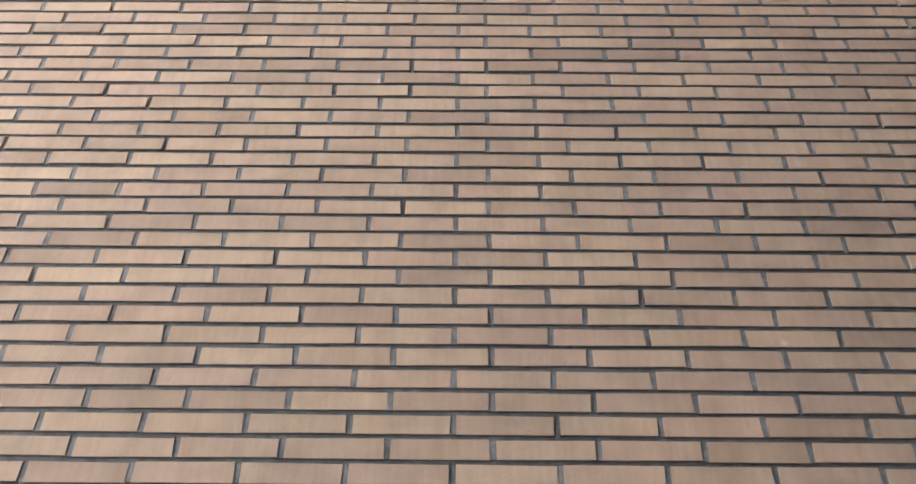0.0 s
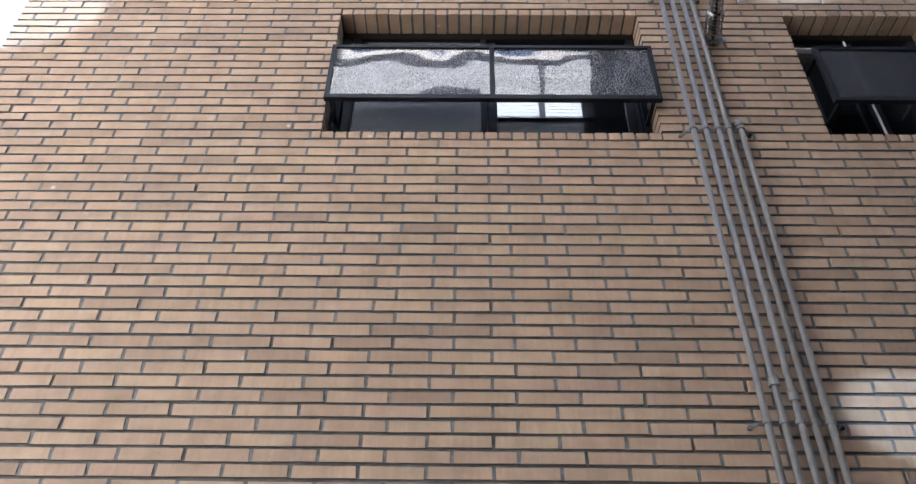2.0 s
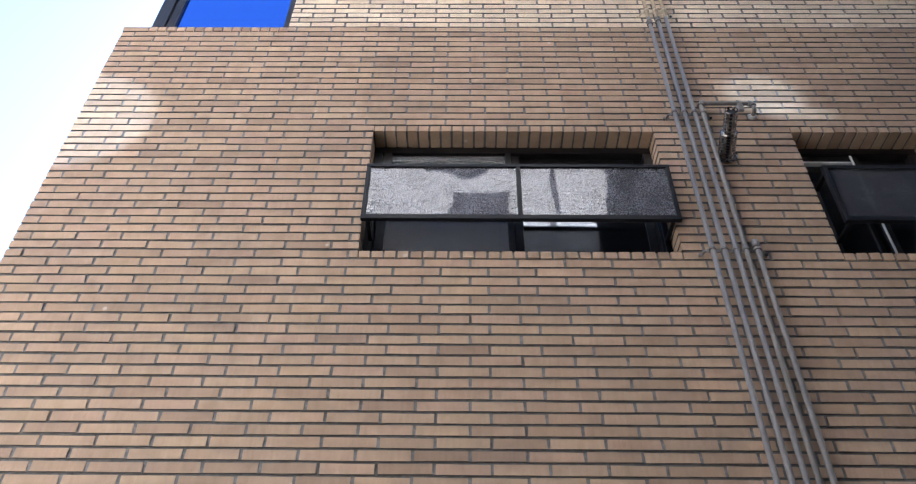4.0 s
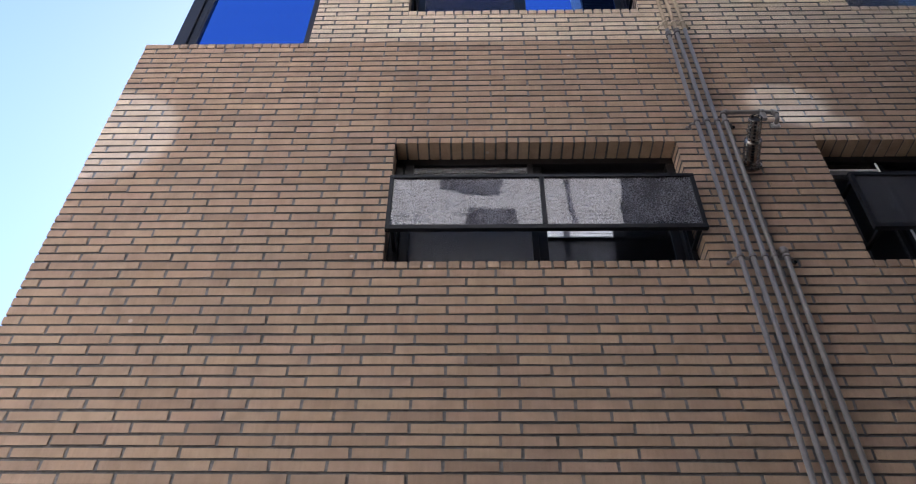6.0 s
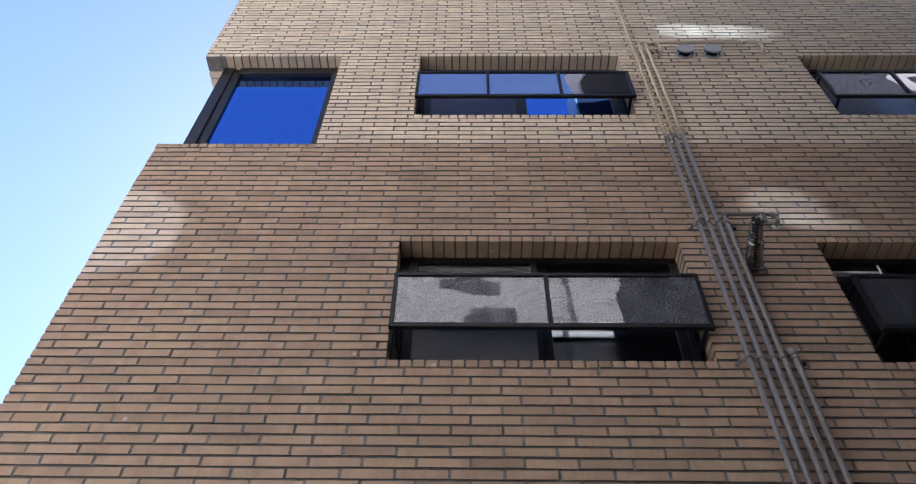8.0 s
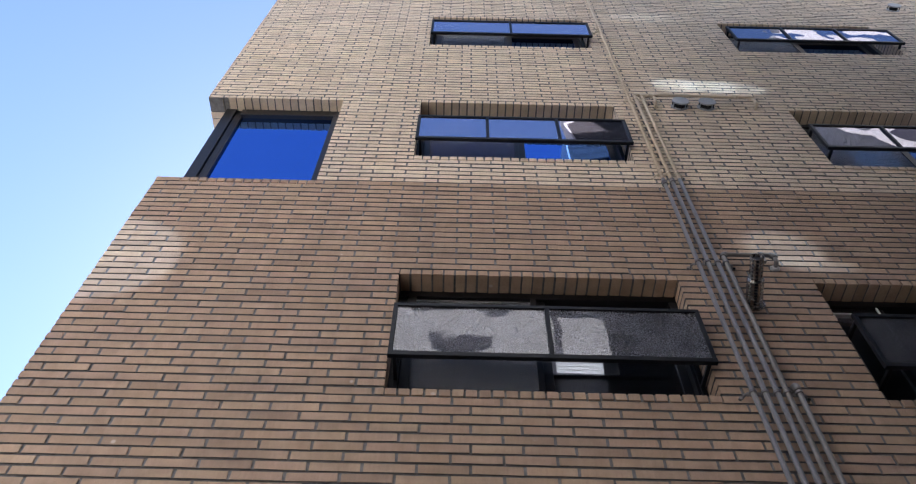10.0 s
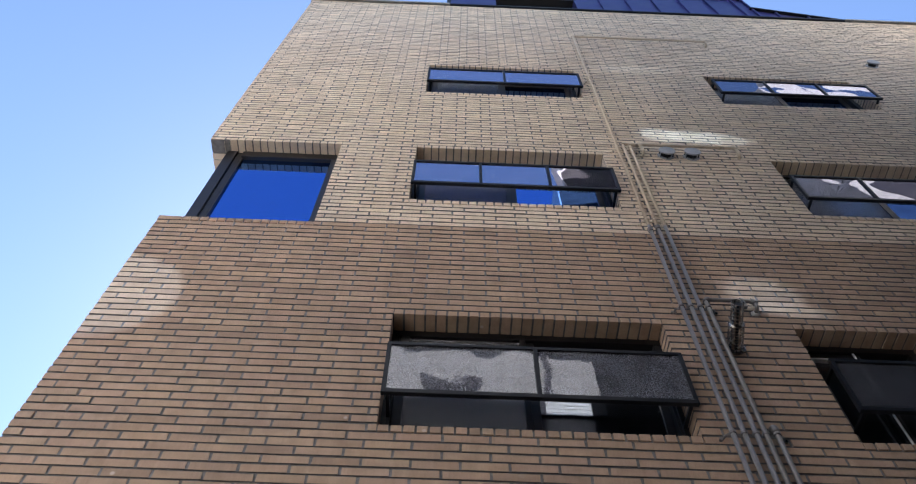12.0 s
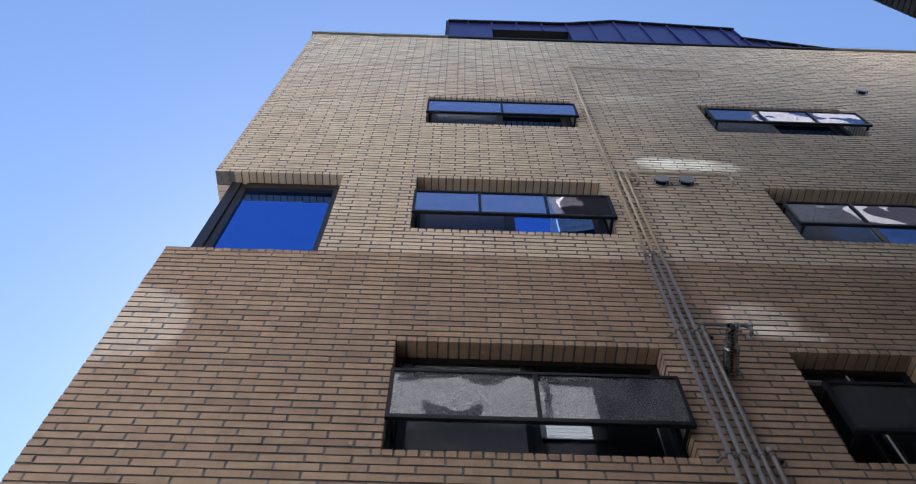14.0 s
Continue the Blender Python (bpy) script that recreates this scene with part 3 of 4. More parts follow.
def roof_storey():
    """Standing-seam metal wall above the parapet, with a stepped and falling top edge and a dark recess."""
    y = 0.03
    g = empty("metal_roof_storey", "dark blue-grey standing-seam metal roof storey with a black recess", "roof storey", kind="structure", at=(0.2, y, ztop))
    top = [(0.20, 16.40), (2.45, 16.45), (3.40, 16.80), (5.66, 16.45), (5.62, 15.76), (7.02, 15.13)]

    def height(x):
        if x > 5.64:
            return 15.76 + (x - 5.64) / 1.38 * (15.13 - 15.76)
        for (a, za), (b, zb) in zip(top, top[1:]):
            if a <= x <= b:
                return za + (zb - za) * (x - a) / (b - a)
        return 15.2

    seams = [0.20, 0.56, 1.01, 1.48, 1.96, 2.43, 2.90, 3.40, 3.90, 4.41, 4.92, 5.42, 5.64, 6.0, 6.5, 7.02]
    rx0, rx1, rz0, rz1 = 1.01, 2.36, 15.14, 15.88
    o = Vector(g.location)

    def poly(name, pts, y0, y1, mat, parent, label=""):
        bm = bmesh.new()
        f = [bm.verts.new(Vector((px, y0, pz)) - o) for px, pz in pts]
        r = [bm.verts.new(Vector((px, y1, pz)) - o) for px, pz in pts]
        bm.faces.new(f)
        bm.faces.new(r[::-1])
        for i in range(len(pts)):
            j = (i + 1) % len(pts)
            bm.faces.new((f[j], f[i], r[i], r[j]))
        bmesh.ops.recalc_face_normals(bm, faces=bm.faces)
        return part(name, bm, mat, parent, label)

    base = ztop + 0.02
    for a, b in zip(seams, seams[1:]):
        za, zb = (height(a + 1e-4), height(b - 1e-4))
        lo = base
        if a >= rx0 - 0.02 and b <= rx1 + 0.09:
            lo = rz1
        if min(za, zb) - lo > 0.02:
            pts = [(a + 0.004, lo), (b - 0.004, lo), (b - 0.004, zb), (a + 0.004, za)]
            poly("panel", pts, y, y + 0.5, SEAM_METAL, g)
    for s in seams[1:-1]:
        lo = rz1 if rx0 - 0.02 < s < rx1 else base
        poly("seam", [(s - 0.012, lo), (s + 0.012, lo), (s + 0.012, height(s)), (s - 0.012, height(s))], y - 0.035, y + 0.4, SEAM_METAL, g)
    for (a, za), (b, zb) in zip(top, top[1:]):
        if a > b:
            continue
        poly("top_flashing", [(a - 0.02, za - 0.01), (b + 0.02, zb - 0.01), (b + 0.02, zb + 0.05), (a - 0.02, za + 0.05)], y - 0.05, y + 1.2, BLACK_METAL, g)
    poly("base_flashing", [(0.18, ztop + 0.003), (7.04, ztop + 0.003), (7.04, base + 0.03), (0.18, base + 0.03)], y - 0.06, y + 0.1, BLACK_METAL, g)
    poly("corner_trim", [(0.14, base), (0.20, base), (0.20, 16.42), (0.14, 16.42)], y - 0.03, y + 1.5, BLACK_METAL, g)
    poly("recess_back", [(rx0, rz0), (rx1 + 0.08, rz0), (rx1 + 0.08, rz1), (rx0, rz1)], y + 0.35, y + 0.40, BLACK_METAL, g)
    poly("recess_head", [(rx0, rz1 - 0.02), (rx1 + 0.08, rz1 - 0.02), (rx1 + 0.08, rz1), (rx0, rz1)], y - 0.02, y + 0.35, BLACK_METAL, g)
    return g


roof_storey()

# ---- gas pipes ----
PY = -0.062
PR = 0.0155
PX = [2.096, 2.166, 2.235, 2.293, 2.359]
CHANGE = 7.60


def ring(parent, x, z, mat, r=0.022, h=0.022, y=PY, axis="z", name="coupling"):
    bm = bmesh.new()
    if axis == "z":
        sweep(bm, [(x, y, z), (x, y, z + 0.003), (x, y, z + h - 0.003), (x, y, z + h)], r, 18)
    else:
        sweep(bm, [(x, y, z), (x + h, y, z)], r, 18)
    return part(name, bm, mat, parent)


def pipe(points_low, points_high, label, couplings=()):
    lab = label
    g = empty("gas_pipe", lab, "gas pipe", "gas pipes on the facade", at=(0, 0, 0))
    if points_low:
        tube("grey_run", points_low, PR, PIPE_GREY, g, "grey painted steel run")
    if points_high:
        tube("beige_run", points_high, PR, PIPE_BEIGE, g, "beige painted steel run")
    for x, z in couplings:
        mat = PIPE_GREY if z < CHANGE else PIPE_BEIGE
        ring(g, x, z, mat, 0.0225, 0.034)
        ring(g, x, z - 0.006, mat, 0.0245, 0.008)
        ring(g, x, z + 0.032, mat, 0.0245, 0.008)
    return g


def elbow(parent, points, mat):
    return tube("elbow", points, PR + 0.0065, mat, parent)


a = PX[0]
zt = 13.30
g = pipe([(a, PY, 0.0), (a, PY, CHANGE)], [(a, PY, CHANGE), *bend((a, PY, 9), (a, PY, zt), (3, PY, zt), 0.04), *bend((3, PY, zt), (4.11, PY, zt), (4.11, PY, zt - 1), 0.035), (4.11, PY, zt - 0.07),
          *bend((4.11, PY, zt), (4.11, PY, zt - 0.10), (4.11, 0, zt - 0.10), 0.025), (4.11, 0.01, zt - 0.10)],
         "grey then beige steel gas pipe climbing a brick wall", [(a, CHANGE - 0.09), (a, 11.4)])
elbow(g, bend((a, PY, 9), (a, PY, zt), (3, PY, zt), 0.04), PIPE_BEIGE)
elbow(g, bend((3, PY, zt), (4.11, PY, zt), (4.11, PY, zt - 1), 0.035), PIPE_BEIGE)
a = PX[1]
z2 = 9.33
g = pipe([(a, PY, 0.0), (a, PY, CHANGE)], [(a, PY, CHANGE), *bend((a, PY, 9), (a, PY, z2), (3, PY, z2), 0.035), *bend((3, PY, z2), (3.37, PY, z2), (3.37, PY, z2 - 1), 0.035), (3.37, PY, z2 - 0.12),
          *bend((3.37, PY, z2), (3.37, PY, z2 - 0.16), (3.37, 0, z2 - 0.16), 0.025), (3.37, 0.01, z2 - 0.16)],
         "grey then beige steel gas pipe turning along the wall", [(a, 3.62), (a, CHANGE - 0.05)])
elbow(g, bend((a, PY, 9), (a, PY, z2), (3, PY, z2), 0.035), PIPE_BEIGE)
elbow(g, bend((3, PY, z2), (3.37, PY, z2), (3.37, PY, z2 - 1), 0.035), PIPE_BEIGE)
elbow(g, bend((3.37, PY, z2), (3.37, PY, z2 - 0.16), (3.37, 0, z2 - 0.16), 0.025), PIPE_BEIGE)
ring(g, 3.18, z2, PIPE_BEIGE, 0.023, 0.05, PY, "x")
a = PX[2]
z3 = 9.31
g = pipe([(a, PY, 0.0), (a, PY, CHANGE)], [(a, PY, CHANGE), *bend((a, PY, 9), (a, PY, z3), (3, PY, z3), 0.03), *bend((2.2, PY, z3), (2.36, PY, z3), (2.36, PY, z3 - 1), 0.03), (2.36, PY, z3 - 0.11),
          *bend((2.36, PY, z3), (2.36, PY, z3 - 0.15), (2.36, 0, z3 - 0.15), 0.025), (2.36, 0.01, z3 - 0.15)],
         "grey then beige steel gas pipe ending in a short bend", [(a, 3.55)])
elbow(g, bend((a, PY, 9), (a, PY, z3), (3, PY, z3), 0.03), PIPE_BEIGE)
elbow(g, bend((2.2, PY, z3), (2.36, PY, z3), (2.36, PY, z3 - 1), 0.03), PIPE_BEIGE)
ring(g, 2.27, z3, PIPE_BEIGE, 0.023, 0.05, PY, "x")
a = PX[3]
z4 = 6.53
g = pipe([(a, PY, 0.0), *bend((a, PY, 5), (a, PY, z4), (3, PY, z4), 0.03), *bend((2.4, PY, z4), (2.66, PY, z4), (2.66, PY, z4 - 1), 0.03), (2.66, PY, z4 - 0.05),
          *bend((2.66, PY, z4), (2.66, PY, z4 - 0.075), (2.66, 0, z4 - 0.075), 0.022), (2.66, 0.01, z4 - 0.075)], None,
         "grey painted steel gas pipe turning towards a flue")
elbow(g, bend((a, PY, 5), (a, PY, z4), (3, PY, z4), 0.03), PIPE_GREY)
elbow(g, bend((2.4, PY, z4), (2.66, PY, z4), (2.66, PY, z4 - 1), 0.03), PIPE_GREY)
ring(g, 2.55, z4, PIPE_GREY, 0.0225, 0.03, PY, "x")
box("valve", (2.545, 2.585, PY - 0.014, PY + 0.014, z4 - 0.085, z4 - 0.012), PIPE_GREY, g, 0.005)
bm = bmesh.new()
bmesh.ops.create_icosphere(bm, subdivisions=3, radius=0.033, matrix=Matrix.Translation((2.66, -0.006, z4 - 0.078)) @ Matrix.Diagonal((1.1, 0.6, 0.8, 1)))
for v in bm.verts:
    v.co += v.normal * 0.007 * noise.noise(v.co * 60)
shade_smooth(part("sealant", bm, SEALANT, g, "lumpy white sealant"))
a = PX[4]
z5 = 5.25
g = pipe([(a, PY, 0.0), *bend((a, PY, 5), (a, PY, z5), (a, 0, z5), 0.025), (a, 0.012, z5)], None, "grey painted steel gas pipe ending in an elbow into the brick")
elbow(g, [(a, PY, z5 - 0.05), *bend((a, PY, 5), (a, PY, z5), (a, 0, z5), 0.03), (a, -0.012, z5)], PIPE_GREY)


def bracket(z, n, mat):
    """A flat bar on two feet that carries ring clamps round the pipes."""
    xa, xb = PX[0] - 0.04, PX[n - 1] + (0.045 if n > 1 else 0.03)
    g = empty("pipe_bracket", "%s steel bracket clamping %s to the wall" % ("grey" if mat is PIPE_GREY else "beige", "gas pipes" if n > 1 else "a gas pipe"), "pipe bracket", "pipe brackets", at=(xa, 0, z))
    o = Vector((xa, 0, z))

    def piece(name, build, m):
        b = bmesh.new()
        build(b)
        bmesh.ops.translate(b, verts=b.verts, vec=-o)
        return part(name, b, m, g)

    piece("bar", lambda b: add_box(b, xa + 0.012, xb - 0.01, PY + PR - 0.001, PY + PR + 0.005, z - 0.012, z + 0.012, 0.001), mat)
    for x, s in ((xa + 0.012, -1), (xb - 0.01, 1)):
        piece("foot", lambda b: sweep(b, [(x, PY + PR + 0.002, z), (x + s * 0.012, PY + 0.03, z), (x + s * 0.018, -0.012, z), (x + s * 0.03, -0.006, z - 0.004), (x + s * 0.03, 0.006, z - 0.004)], 0.008, 8), mat)
        piece("anchor_bolt", lambda b: sweep(b, [(x + s * 0.03, -0.018, z - 0.004), (x + s * 0.03, 0.006, z - 0.004)], 0.012, 6), STEEL if s > 0 else mat)
    for x in PX[:n]:
        piece("clamp", lambda b: (sweep(b, [(x, PY, z - 0.009), (x, PY, z - 0.006), (x, PY, z + 0.006), (x, PY, z + 0.009)], 0.0215, 18)), mat)
    return g


for z, n, mat in ((1.7, 5, PIPE_GREY), (3.45, 5, PIPE_GREY), (5.185, 5, PIPE_GREY), (6.43, 4, PIPE_GREY), (7.70, 3, PIPE_BEIGE), (9.22, 3, PIPE_BEIGE), (11.35, 1, PIPE_BEIGE)):
    bracket(z, n, mat)


# ---- boiler flue ----
def slotted_tube(radius, length, rows, per_row, sides, slot):
    """A sheet-metal tube along z with rows of slots cut through it."""
    bm = bmesh.new()
    zs = [0.0]
    step = length / rows
    for r in range(rows):
        zs += [r * step + step * (1 - slot) / 2, r * step + step * (1 + slot) / 2]
    zs.append(length)
    ringv = [[bm.verts.new((radius * math.cos(2 * math.pi * k / sides), radius * math.sin(2 * math.pi * k / sides), z)) for k in range(sides)] for z in zs]
    block = sides // per_row
    for i in range(len(zs) - 1):
        for k in range(sides):
            if i % 2 == 1 and k % block > 1:
                continue
            bm.faces.new((ringv[i][k], ringv[i][(k + 1) % sides], ringv[i + 1][(k + 1) % sides], ringv[i + 1][k])).smooth = True
    return bm


def flue():
    base, tip = Vector((2.385, 0.0, 6.045)), Vector((2.325, -0.415, 6.10))
    m = Matrix.Translation(base) @ (tip - base).to_track_quat("Z", "Y").to_matrix().to_4x4()
    g = empty("boiler_flue", "stainless steel boiler flue with slotted sleeve sticking out of brick", "boiler flue", at=base)
    place = Matrix.Translation(-base) @ m @ Matrix.Diagonal((0.96, 0.96, 0.88, 1))

    def put(name, bm, mat, solid=0.0, label=""):
        bmesh.ops.transform(bm, verts=bm.verts, matrix=place)
        ob = part(name, bm, mat, g, label)
        if solid:
            md = ob.modifiers.new("sheet", "SOLIDIFY")
            md.thickness = solid
        return ob

    b = bmesh.new()
    sweep(b, [(0, 0, -0.004), (0, 0, 0.008), (0, 0, 0.012)], 0.076, 32)
    put("flange", b, STEEL)
    b = bmesh.new()
    sweep(b, [(0, 0, 0.010), (0, 0, 0.022)], 0.066, 32)
    put("collar", b, STEEL)
    put("sleeve", slotted_tube(0.057, 0.225, 9, 8, 32, 0.55), STEEL, 0.002, "slotted steel sleeve")
    b = bmesh.new()
    sweep(b, [(0, 0, 0.0), (0, 0, 0.40)], 0.028, 20)
    put("inner_pipe", b, BLACK_METAL)
    b = slotted_tube(0.044, 0.19, 6, 8, 32, 0.6)
    bmesh.ops.translate(b, verts=b.verts, vec=(0, 0, 0.225))
    put("tip", b, STEEL, 0.002, "slotted steel tip")
    b = bmesh.new()
    for r0, r1, z0, z1 in ((0.0575, 0.043, 0.222, 0.240),):
        pa = [b.verts.new((r0 * math.cos(t), r0 * math.sin(t), z0)) for t in (2 * math.pi * k / 32 for k in range(32))]
        pb = [b.verts.new((r1 * math.cos(t), r1 * math.sin(t), z1)) for t in (2 * math.pi * k / 32 for k in range(32))]
        for k in range(32):
            b.faces.new((pa[k], pa[(k + 1) % 32], pb[(k + 1) % 32], pb[k])).smooth = True
    put("shoulder", b, STEEL, 0.002)
    return g


flue()


def vent(x, z):
    g = empty("vent_cap", "round grey metal vent cap with a dark slot beneath", "vent cap", "vent caps", at=(x, 0, z))

    def disc(name, y0, y1, r, mat, sides=32, dome=0.0):
        b = bmesh.new()
        prof = [(0, y0, 0), (0, (y0 + y1) / 2, 0), (0, y1, 0)]
        sweep(b, prof, r, sides)
        bmesh.ops.bevel(b, geom=[e for e in b.edges if e.is_boundary is False and len({round(v.co.y, 5) for v in e.verts}) == 1], offset=0.003, segments=1, affect="EDGES")
        return part(name, b, mat, g)

    disc("throat", -0.055, 0.012, 0.055, BLACK_METAL)
    disc("rim", -0.008, 0.008, 0.088, VENT_METAL)
    disc("cover", -0.072, -0.055, 0.085, VENT_METAL)
    for k in range(6):
        t = math.pi * (k + 0.5) / 3
        cx, cz = 0.072 * math.cos(t), 0.072 * math.sin(t)
        box("stud", (cx - 0.004, cx + 0.004, -0.056, -0.006, cz - 0.004, cz + 0.004), BLACK_METAL, g)
    return g


for x, z in ((2.612, 9.20), (2.880, 9.20), (6.36, 12.61)):
    vent(x, z)

# ---- ground and the buildings across the lane ----
bm = bmesh.new()
bmesh.ops.create_grid(bm, x_segments=2, y_segments=2, size=1500)
tagged(part("ground", bm, ASPHALT), "dark grey asphalt of the lane between buildings", "ground", kind="structure")


def course_boxes(runs):
    """Flat bars, each (x0, x1, y0, y1, z0, z1), as one list of corners and faces."""
    vs, fs = [], []
    for ax, bx, ay, by, za, zb in runs:
        n = len(vs)
        vs += [(px, py, pz) for pz in (za, zb) for px, py in ((ax, ay), (bx, ay), (bx, by), (ax, by))]
        fs += [tuple(n + i for i in f) for f in ((0, 3, 2, 1), (4, 5, 6, 7), (0, 1, 5, 4), (1, 2, 6, 5), (2, 3, 7, 6), (3, 0, 4, 7))]
    return vs, fs


def course_part(name, runs, mat, parent):
    vs, fs = course_boxes(runs)
    o = parent.location
    me = bpy.data.meshes.new(name)
    me.from_pydata([(x - o.x, y - o.y, z - o.z) for x, y, z in vs], [], fs)
    me.materials.append(mat)
    ob = new(name, me)
    ob.parent = parent
    return tagged(ob, kind="stuff")


def pale_house():
    """The sunlit house across the lane: ribbed cladding, slot windows under the roof."""
    x0, x1, y0, y1, h = -15.0, 4.6, -16.0, -7.0, 14.2
    g = empty("apartment_building", "pale grey ribbed apartment building across the lane", "building", at=((x0 + x1) / 2, y1, 0))
    o = Vector(g.location)

    def piece(name, dims, mat, parent=g, bev=0.0):
        b = bmesh.new()
        add_box(b, *dims, bevel=bev)
        bmesh.ops.translate(b, verts=b.verts, vec=-o)
        return part(name, b, mat, parent)

    zb = 8.6
    piece("wall", (x0, x1, y0, y1, zb, h), RENDER_WHITE)
    # unseen lower walls, made dark to keep bounced light off brick undersides
    piece("base_wall", (-2.6, x1, y0, y1, 0, zb), LOW_BOUNCE_WALL)
    piece("end_wall", (x0, -2.6, y0, y1, 0, zb), LOW_BOUNCE_WALL)
    # unseen pale block, added to throw sunlight onto the facade's left side
    piece("bounce_block", (-9.5, -3.1, y1, -4.4, 0, 5.6), RENDER_WHITE)
    piece("bounce_block_roof", (-9.6, -3.0, y1, -4.3, 5.6, 5.7), COPING)
    piece("roof", (x0 - 0.15, x1 + 0.15, y0, y1 + 0.15, h, h + 0.12), COPING)
    course_part("cladding", [(x0, x1, y1, y1 + 0.016, k * 0.095 + 0.02, k * 0.095 + 0.098) for k in range(int(zb / 0.095) + 1, int(h / 0.095) - 1)], RENDER_WHITE, g)
    rows = [(1.2 + 2.75 * fl, 1.1, wx, 1.5) for fl in range(3) for wx in (-13.6, -10.8, -8.2, -5.0, -1.9)]
    rows += [(13.0, 0.26, wx, 1.18) for wx in (-11.2, -7.5, -3.8, -0.1)]
    rows += [(11.0, 1.45, wx, 1.1) for wx in (-10.8, -7.1, -3.4, 0.34)]
    for z, tall, wx, wide in rows:
        fr = piece("window", (wx, wx + wide, y1 + 0.018, y1 + 0.06, z, z + tall), DARK_OPENING)
        piece("pane", (wx + 0.05, wx + wide - 0.05, y1 + 0.06, y1 + 0.066, z + 0.05, z + tall - 0.05), DARK_OPENING, fr)
    b = bmesh.new()
    sweep(b, [(2.36, y1 + 0.08, 0.0), (2.36, y1 + 0.08, h)], 0.06, 12)
    bmesh.ops.translate(b, verts=b.verts, vec=-o)
    part("downpipe", b, DARK_OPENING, g, "dark round rainwater pipe")
    return g


pale_house()


def brick_block(name, label, steps, y0, y1, mat, pitch, openings=(), lit_end=None):
    """A brick building with a stepped roofline, its courses proud of the joints on the face and the west end."""
    x0 = steps[0][0]
    g = empty(name, label, "building", at=(x0, y1, 0))
    o = Vector(g.location)
    b = bmesh.new()
    for xa, xb, h in steps:
        add_box(b, xa + (0.012 if xa == x0 else 0), xb, y0, y1 - 0.012, 0, h)
    bmesh.ops.translate(b, verts=b.verts, vec=-o)
    part("wall", b, mat, g)
    runs = []
    for xa, xb, h in steps:
        for k in range(int(h / pitch)):
            runs.append((xa, xb, y1 - 0.012, y1, k * pitch, k * pitch + pitch * 0.77))
            if xa == x0:
                runs.append((x0, x0 + 0.012, y0, y1 - 0.012, k * pitch, k * pitch + pitch * 0.77))
    course_part("brickwork", runs, mat, g)
    # sunlit upper part of the west end, painted as pale slabs
    if lit_end:
        slabs = [(x0 - 0.03, x0, y0, y1 - 0.01, lit_end[0] + k * 0.1, lit_end[0] + k * 0.1 + 0.085) for k in range(int((lit_end[1] - lit_end[0]) / 0.1))]
        course_part("lit_end_slabs", slabs, TOWER_BRICK, g)
    # flat dark blocks added where the face lies in shade
    for xa, xb, za, zb in openings:
        b = bmesh.new()
        add_box(b, xa, xb, y1 + 0.004, y1 + 0.02, za, zb, 0.004)
        bmesh.ops.translate(b, verts=b.verts, vec=-o)
        part("window", b, DARK_OPENING, g, "added dark block for the shaded wall face")
    return g


brick_block("neighbour_building", "dark grey brick building standing close across the lane", [(2.34, 3.75, 14.9), (3.75, 7.3, 11.8)], -3.3, -2.648, NEIGHBOUR_BRICK, 0.0475, lit_end=(10.5, 14.9))
# the last list paints the shaded part of the tower's face
brick_block("tower_building", "tall pale brick building across the lane", [(7.31, 9.4, 19.0), (9.4, 13.0, 12.6)], -6.0, -2.6, TOWER_BRICK, 0.067, [(8.05, 9.3, 11.4, 15.2)])

# spot lamps in place of sunlight thrown back by window panes across the lane
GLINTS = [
    # patch on the facade x, z; half width, half height; watts; how far along the lane its lamp stands; softness
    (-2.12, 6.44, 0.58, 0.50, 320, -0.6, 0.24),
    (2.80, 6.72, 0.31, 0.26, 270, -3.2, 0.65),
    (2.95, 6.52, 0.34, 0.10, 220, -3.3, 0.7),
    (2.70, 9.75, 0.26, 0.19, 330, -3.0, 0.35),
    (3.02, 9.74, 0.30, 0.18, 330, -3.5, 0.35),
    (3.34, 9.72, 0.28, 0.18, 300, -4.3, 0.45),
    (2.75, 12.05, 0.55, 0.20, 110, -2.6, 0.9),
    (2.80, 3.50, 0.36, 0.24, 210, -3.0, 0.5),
]
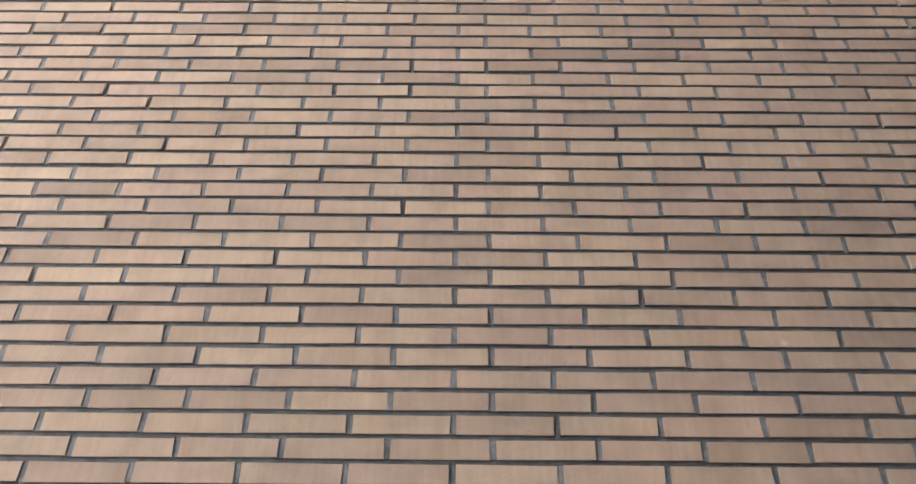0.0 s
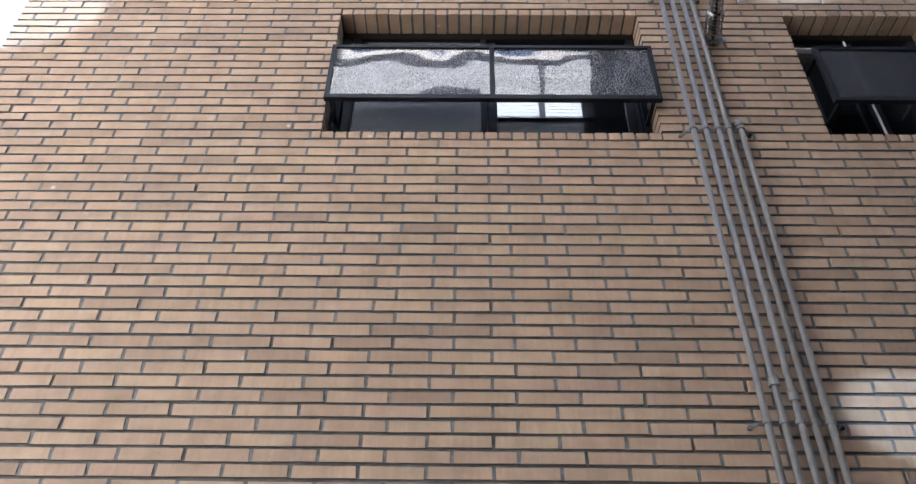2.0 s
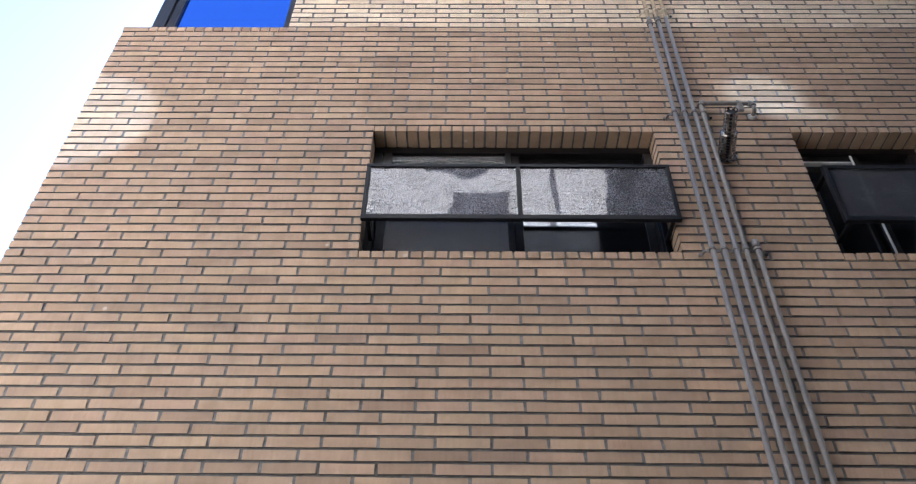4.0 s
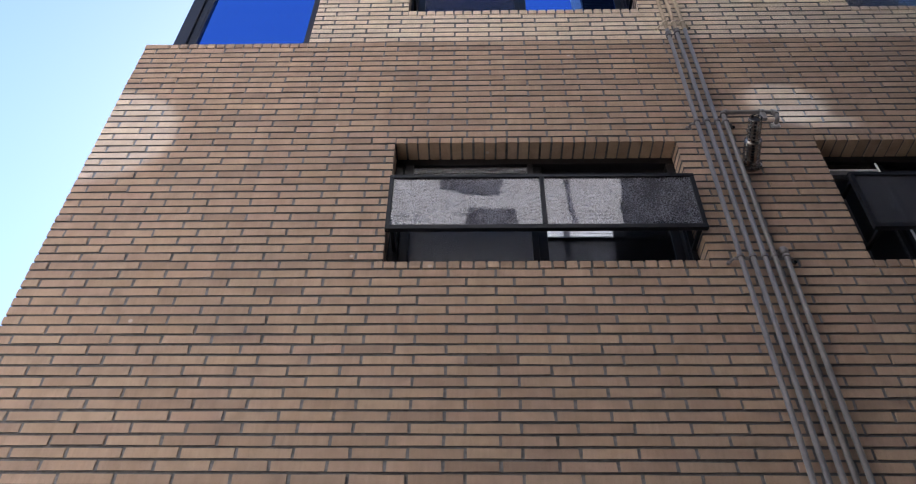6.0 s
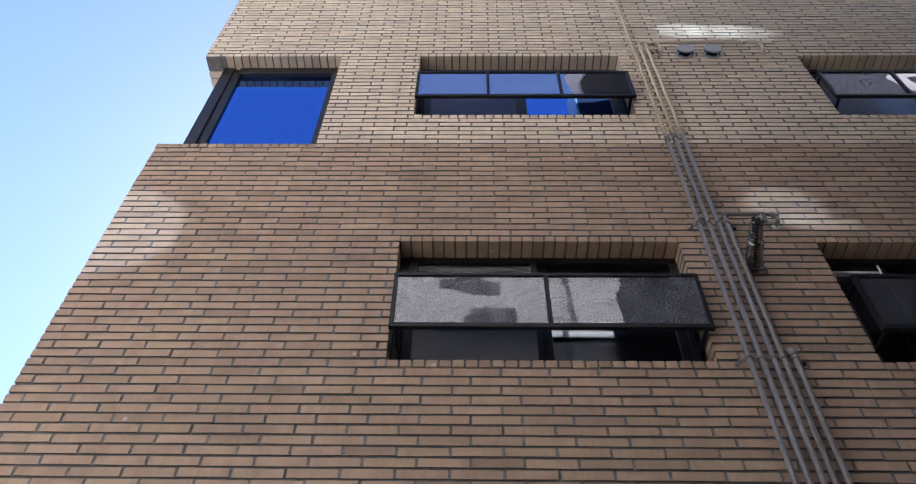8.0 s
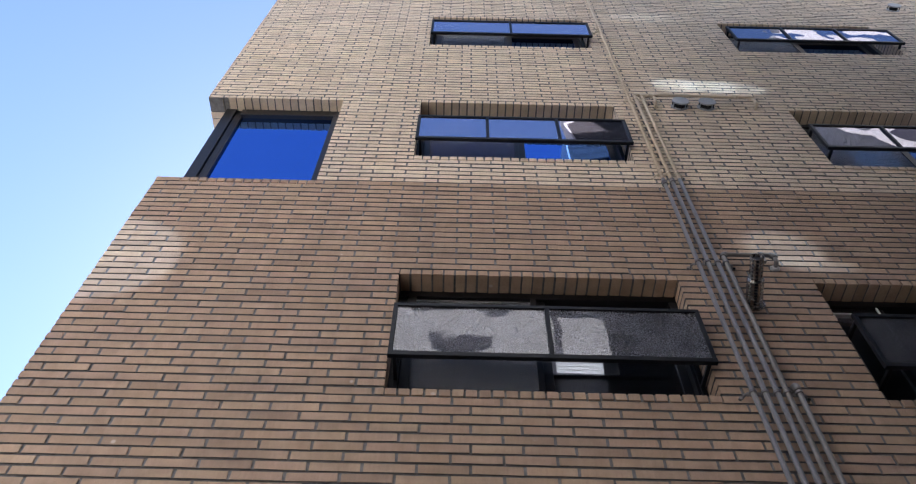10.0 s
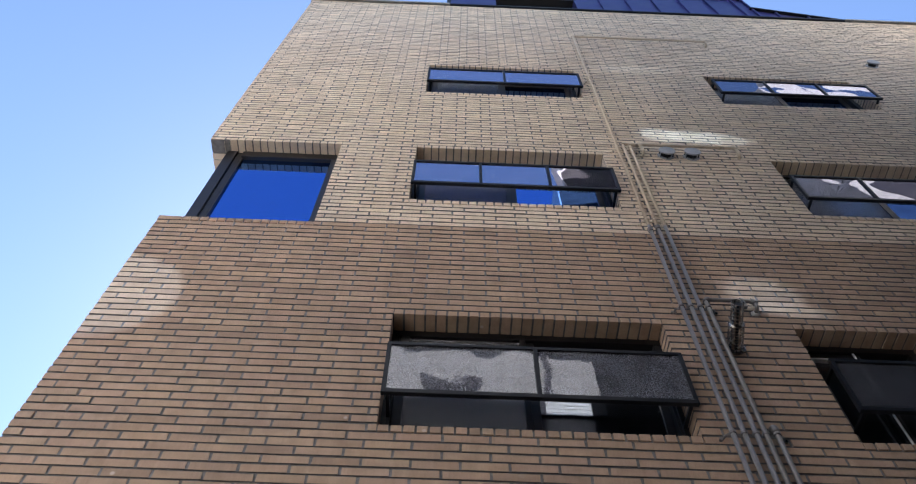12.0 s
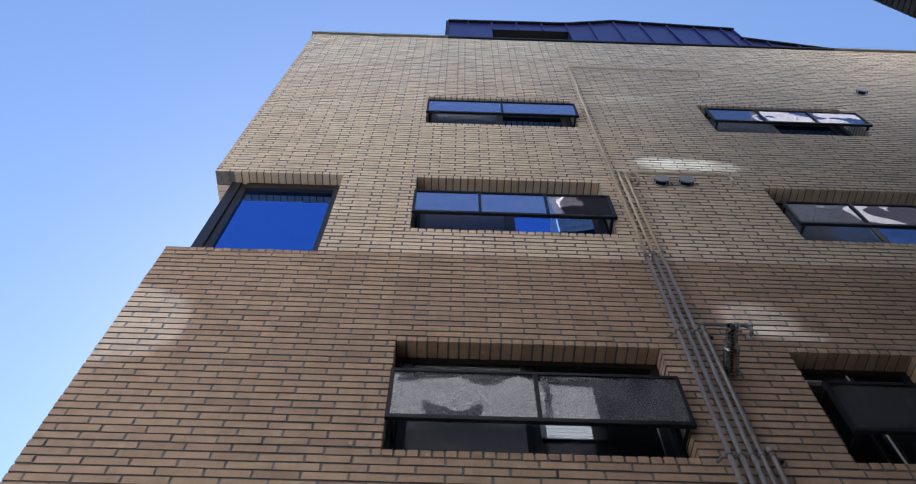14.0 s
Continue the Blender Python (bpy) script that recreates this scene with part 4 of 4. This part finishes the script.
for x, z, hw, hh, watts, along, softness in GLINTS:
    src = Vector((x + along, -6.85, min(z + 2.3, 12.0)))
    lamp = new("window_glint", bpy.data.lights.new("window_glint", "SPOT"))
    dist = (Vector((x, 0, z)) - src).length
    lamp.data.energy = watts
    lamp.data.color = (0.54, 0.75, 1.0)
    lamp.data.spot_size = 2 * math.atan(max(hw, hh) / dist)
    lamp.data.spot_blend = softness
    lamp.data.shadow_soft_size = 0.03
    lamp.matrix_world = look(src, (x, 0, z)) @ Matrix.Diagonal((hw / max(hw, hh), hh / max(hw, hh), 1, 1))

# ---- loose bricks of the walls, and the bricks on edge over and under the openings ----
brick_meshes = {}
for tone in ("brown", "beige"):
    for i in range(8):
        v, f = brick_shape(FULL, C - BED, 0.03, rng)
        me = bpy.data.meshes.new("brick")
        me.from_pydata(v, [], f)
        me.materials.append(MAT[tone, True])
        # loose bricks get the same joint shade painted on their side faces
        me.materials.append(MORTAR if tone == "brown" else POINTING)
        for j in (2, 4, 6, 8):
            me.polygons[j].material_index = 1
        brick_meshes[tone, i] = me
for wname, tone, k, xa, xb, y, z, _ in loose_spots:
    ob = new("brick", brick_meshes[tone, rng.randrange(8)])
    ob.parent = WALLS[wname]
    ob.location = (xa, y, z)
edge_meshes = {}
for wname, tone, k, a, b, over in edge_spots:
    n = max(1, round((b - a) / 0.0775))
    pitch = (b - a) / n
    key = (tone, round(pitch, 4))
    if key not in edge_meshes:
        edge_meshes[key] = []
        for i in range(4):
            v, f = brick_shape(pitch - 0.0145, C - BED, 0.158, rng)
            me = bpy.data.meshes.new("brick_on_edge")
            me.from_pydata(v, [], f)
            me.materials.append(MAT[tone, True])
            edge_meshes[key].append(me)
    for i in range(n):
        ob = new("lintel_brick" if over else "sill_brick", edge_meshes[key][rng.randrange(4)])
        ob.parent = WALLS[wname]
        ob.location = (a + i * pitch + 0.00725, rng.uniform(-0.002, 0.002), k * C + rng.uniform(-0.001, 0.001))

# bricks on edge over the side opening of the corner window
v, f = brick_shape(0.0775 - 0.0145, C - BED, 0.158, rng)
side_mesh = bpy.data.meshes.new("brick_on_edge")
side_mesh.from_pydata(v, [], f)
side_mesh.materials.append(MAT["beige", True])
for i in range(17):
    ob = new("lintel_brick", side_mesh)
    ob.parent = WALLS["wall_second_floor"]
    ob.matrix_local = pose(XU - 0.003, 0.235 + i * 0.0775, 137 * C, 0, 0, -90)
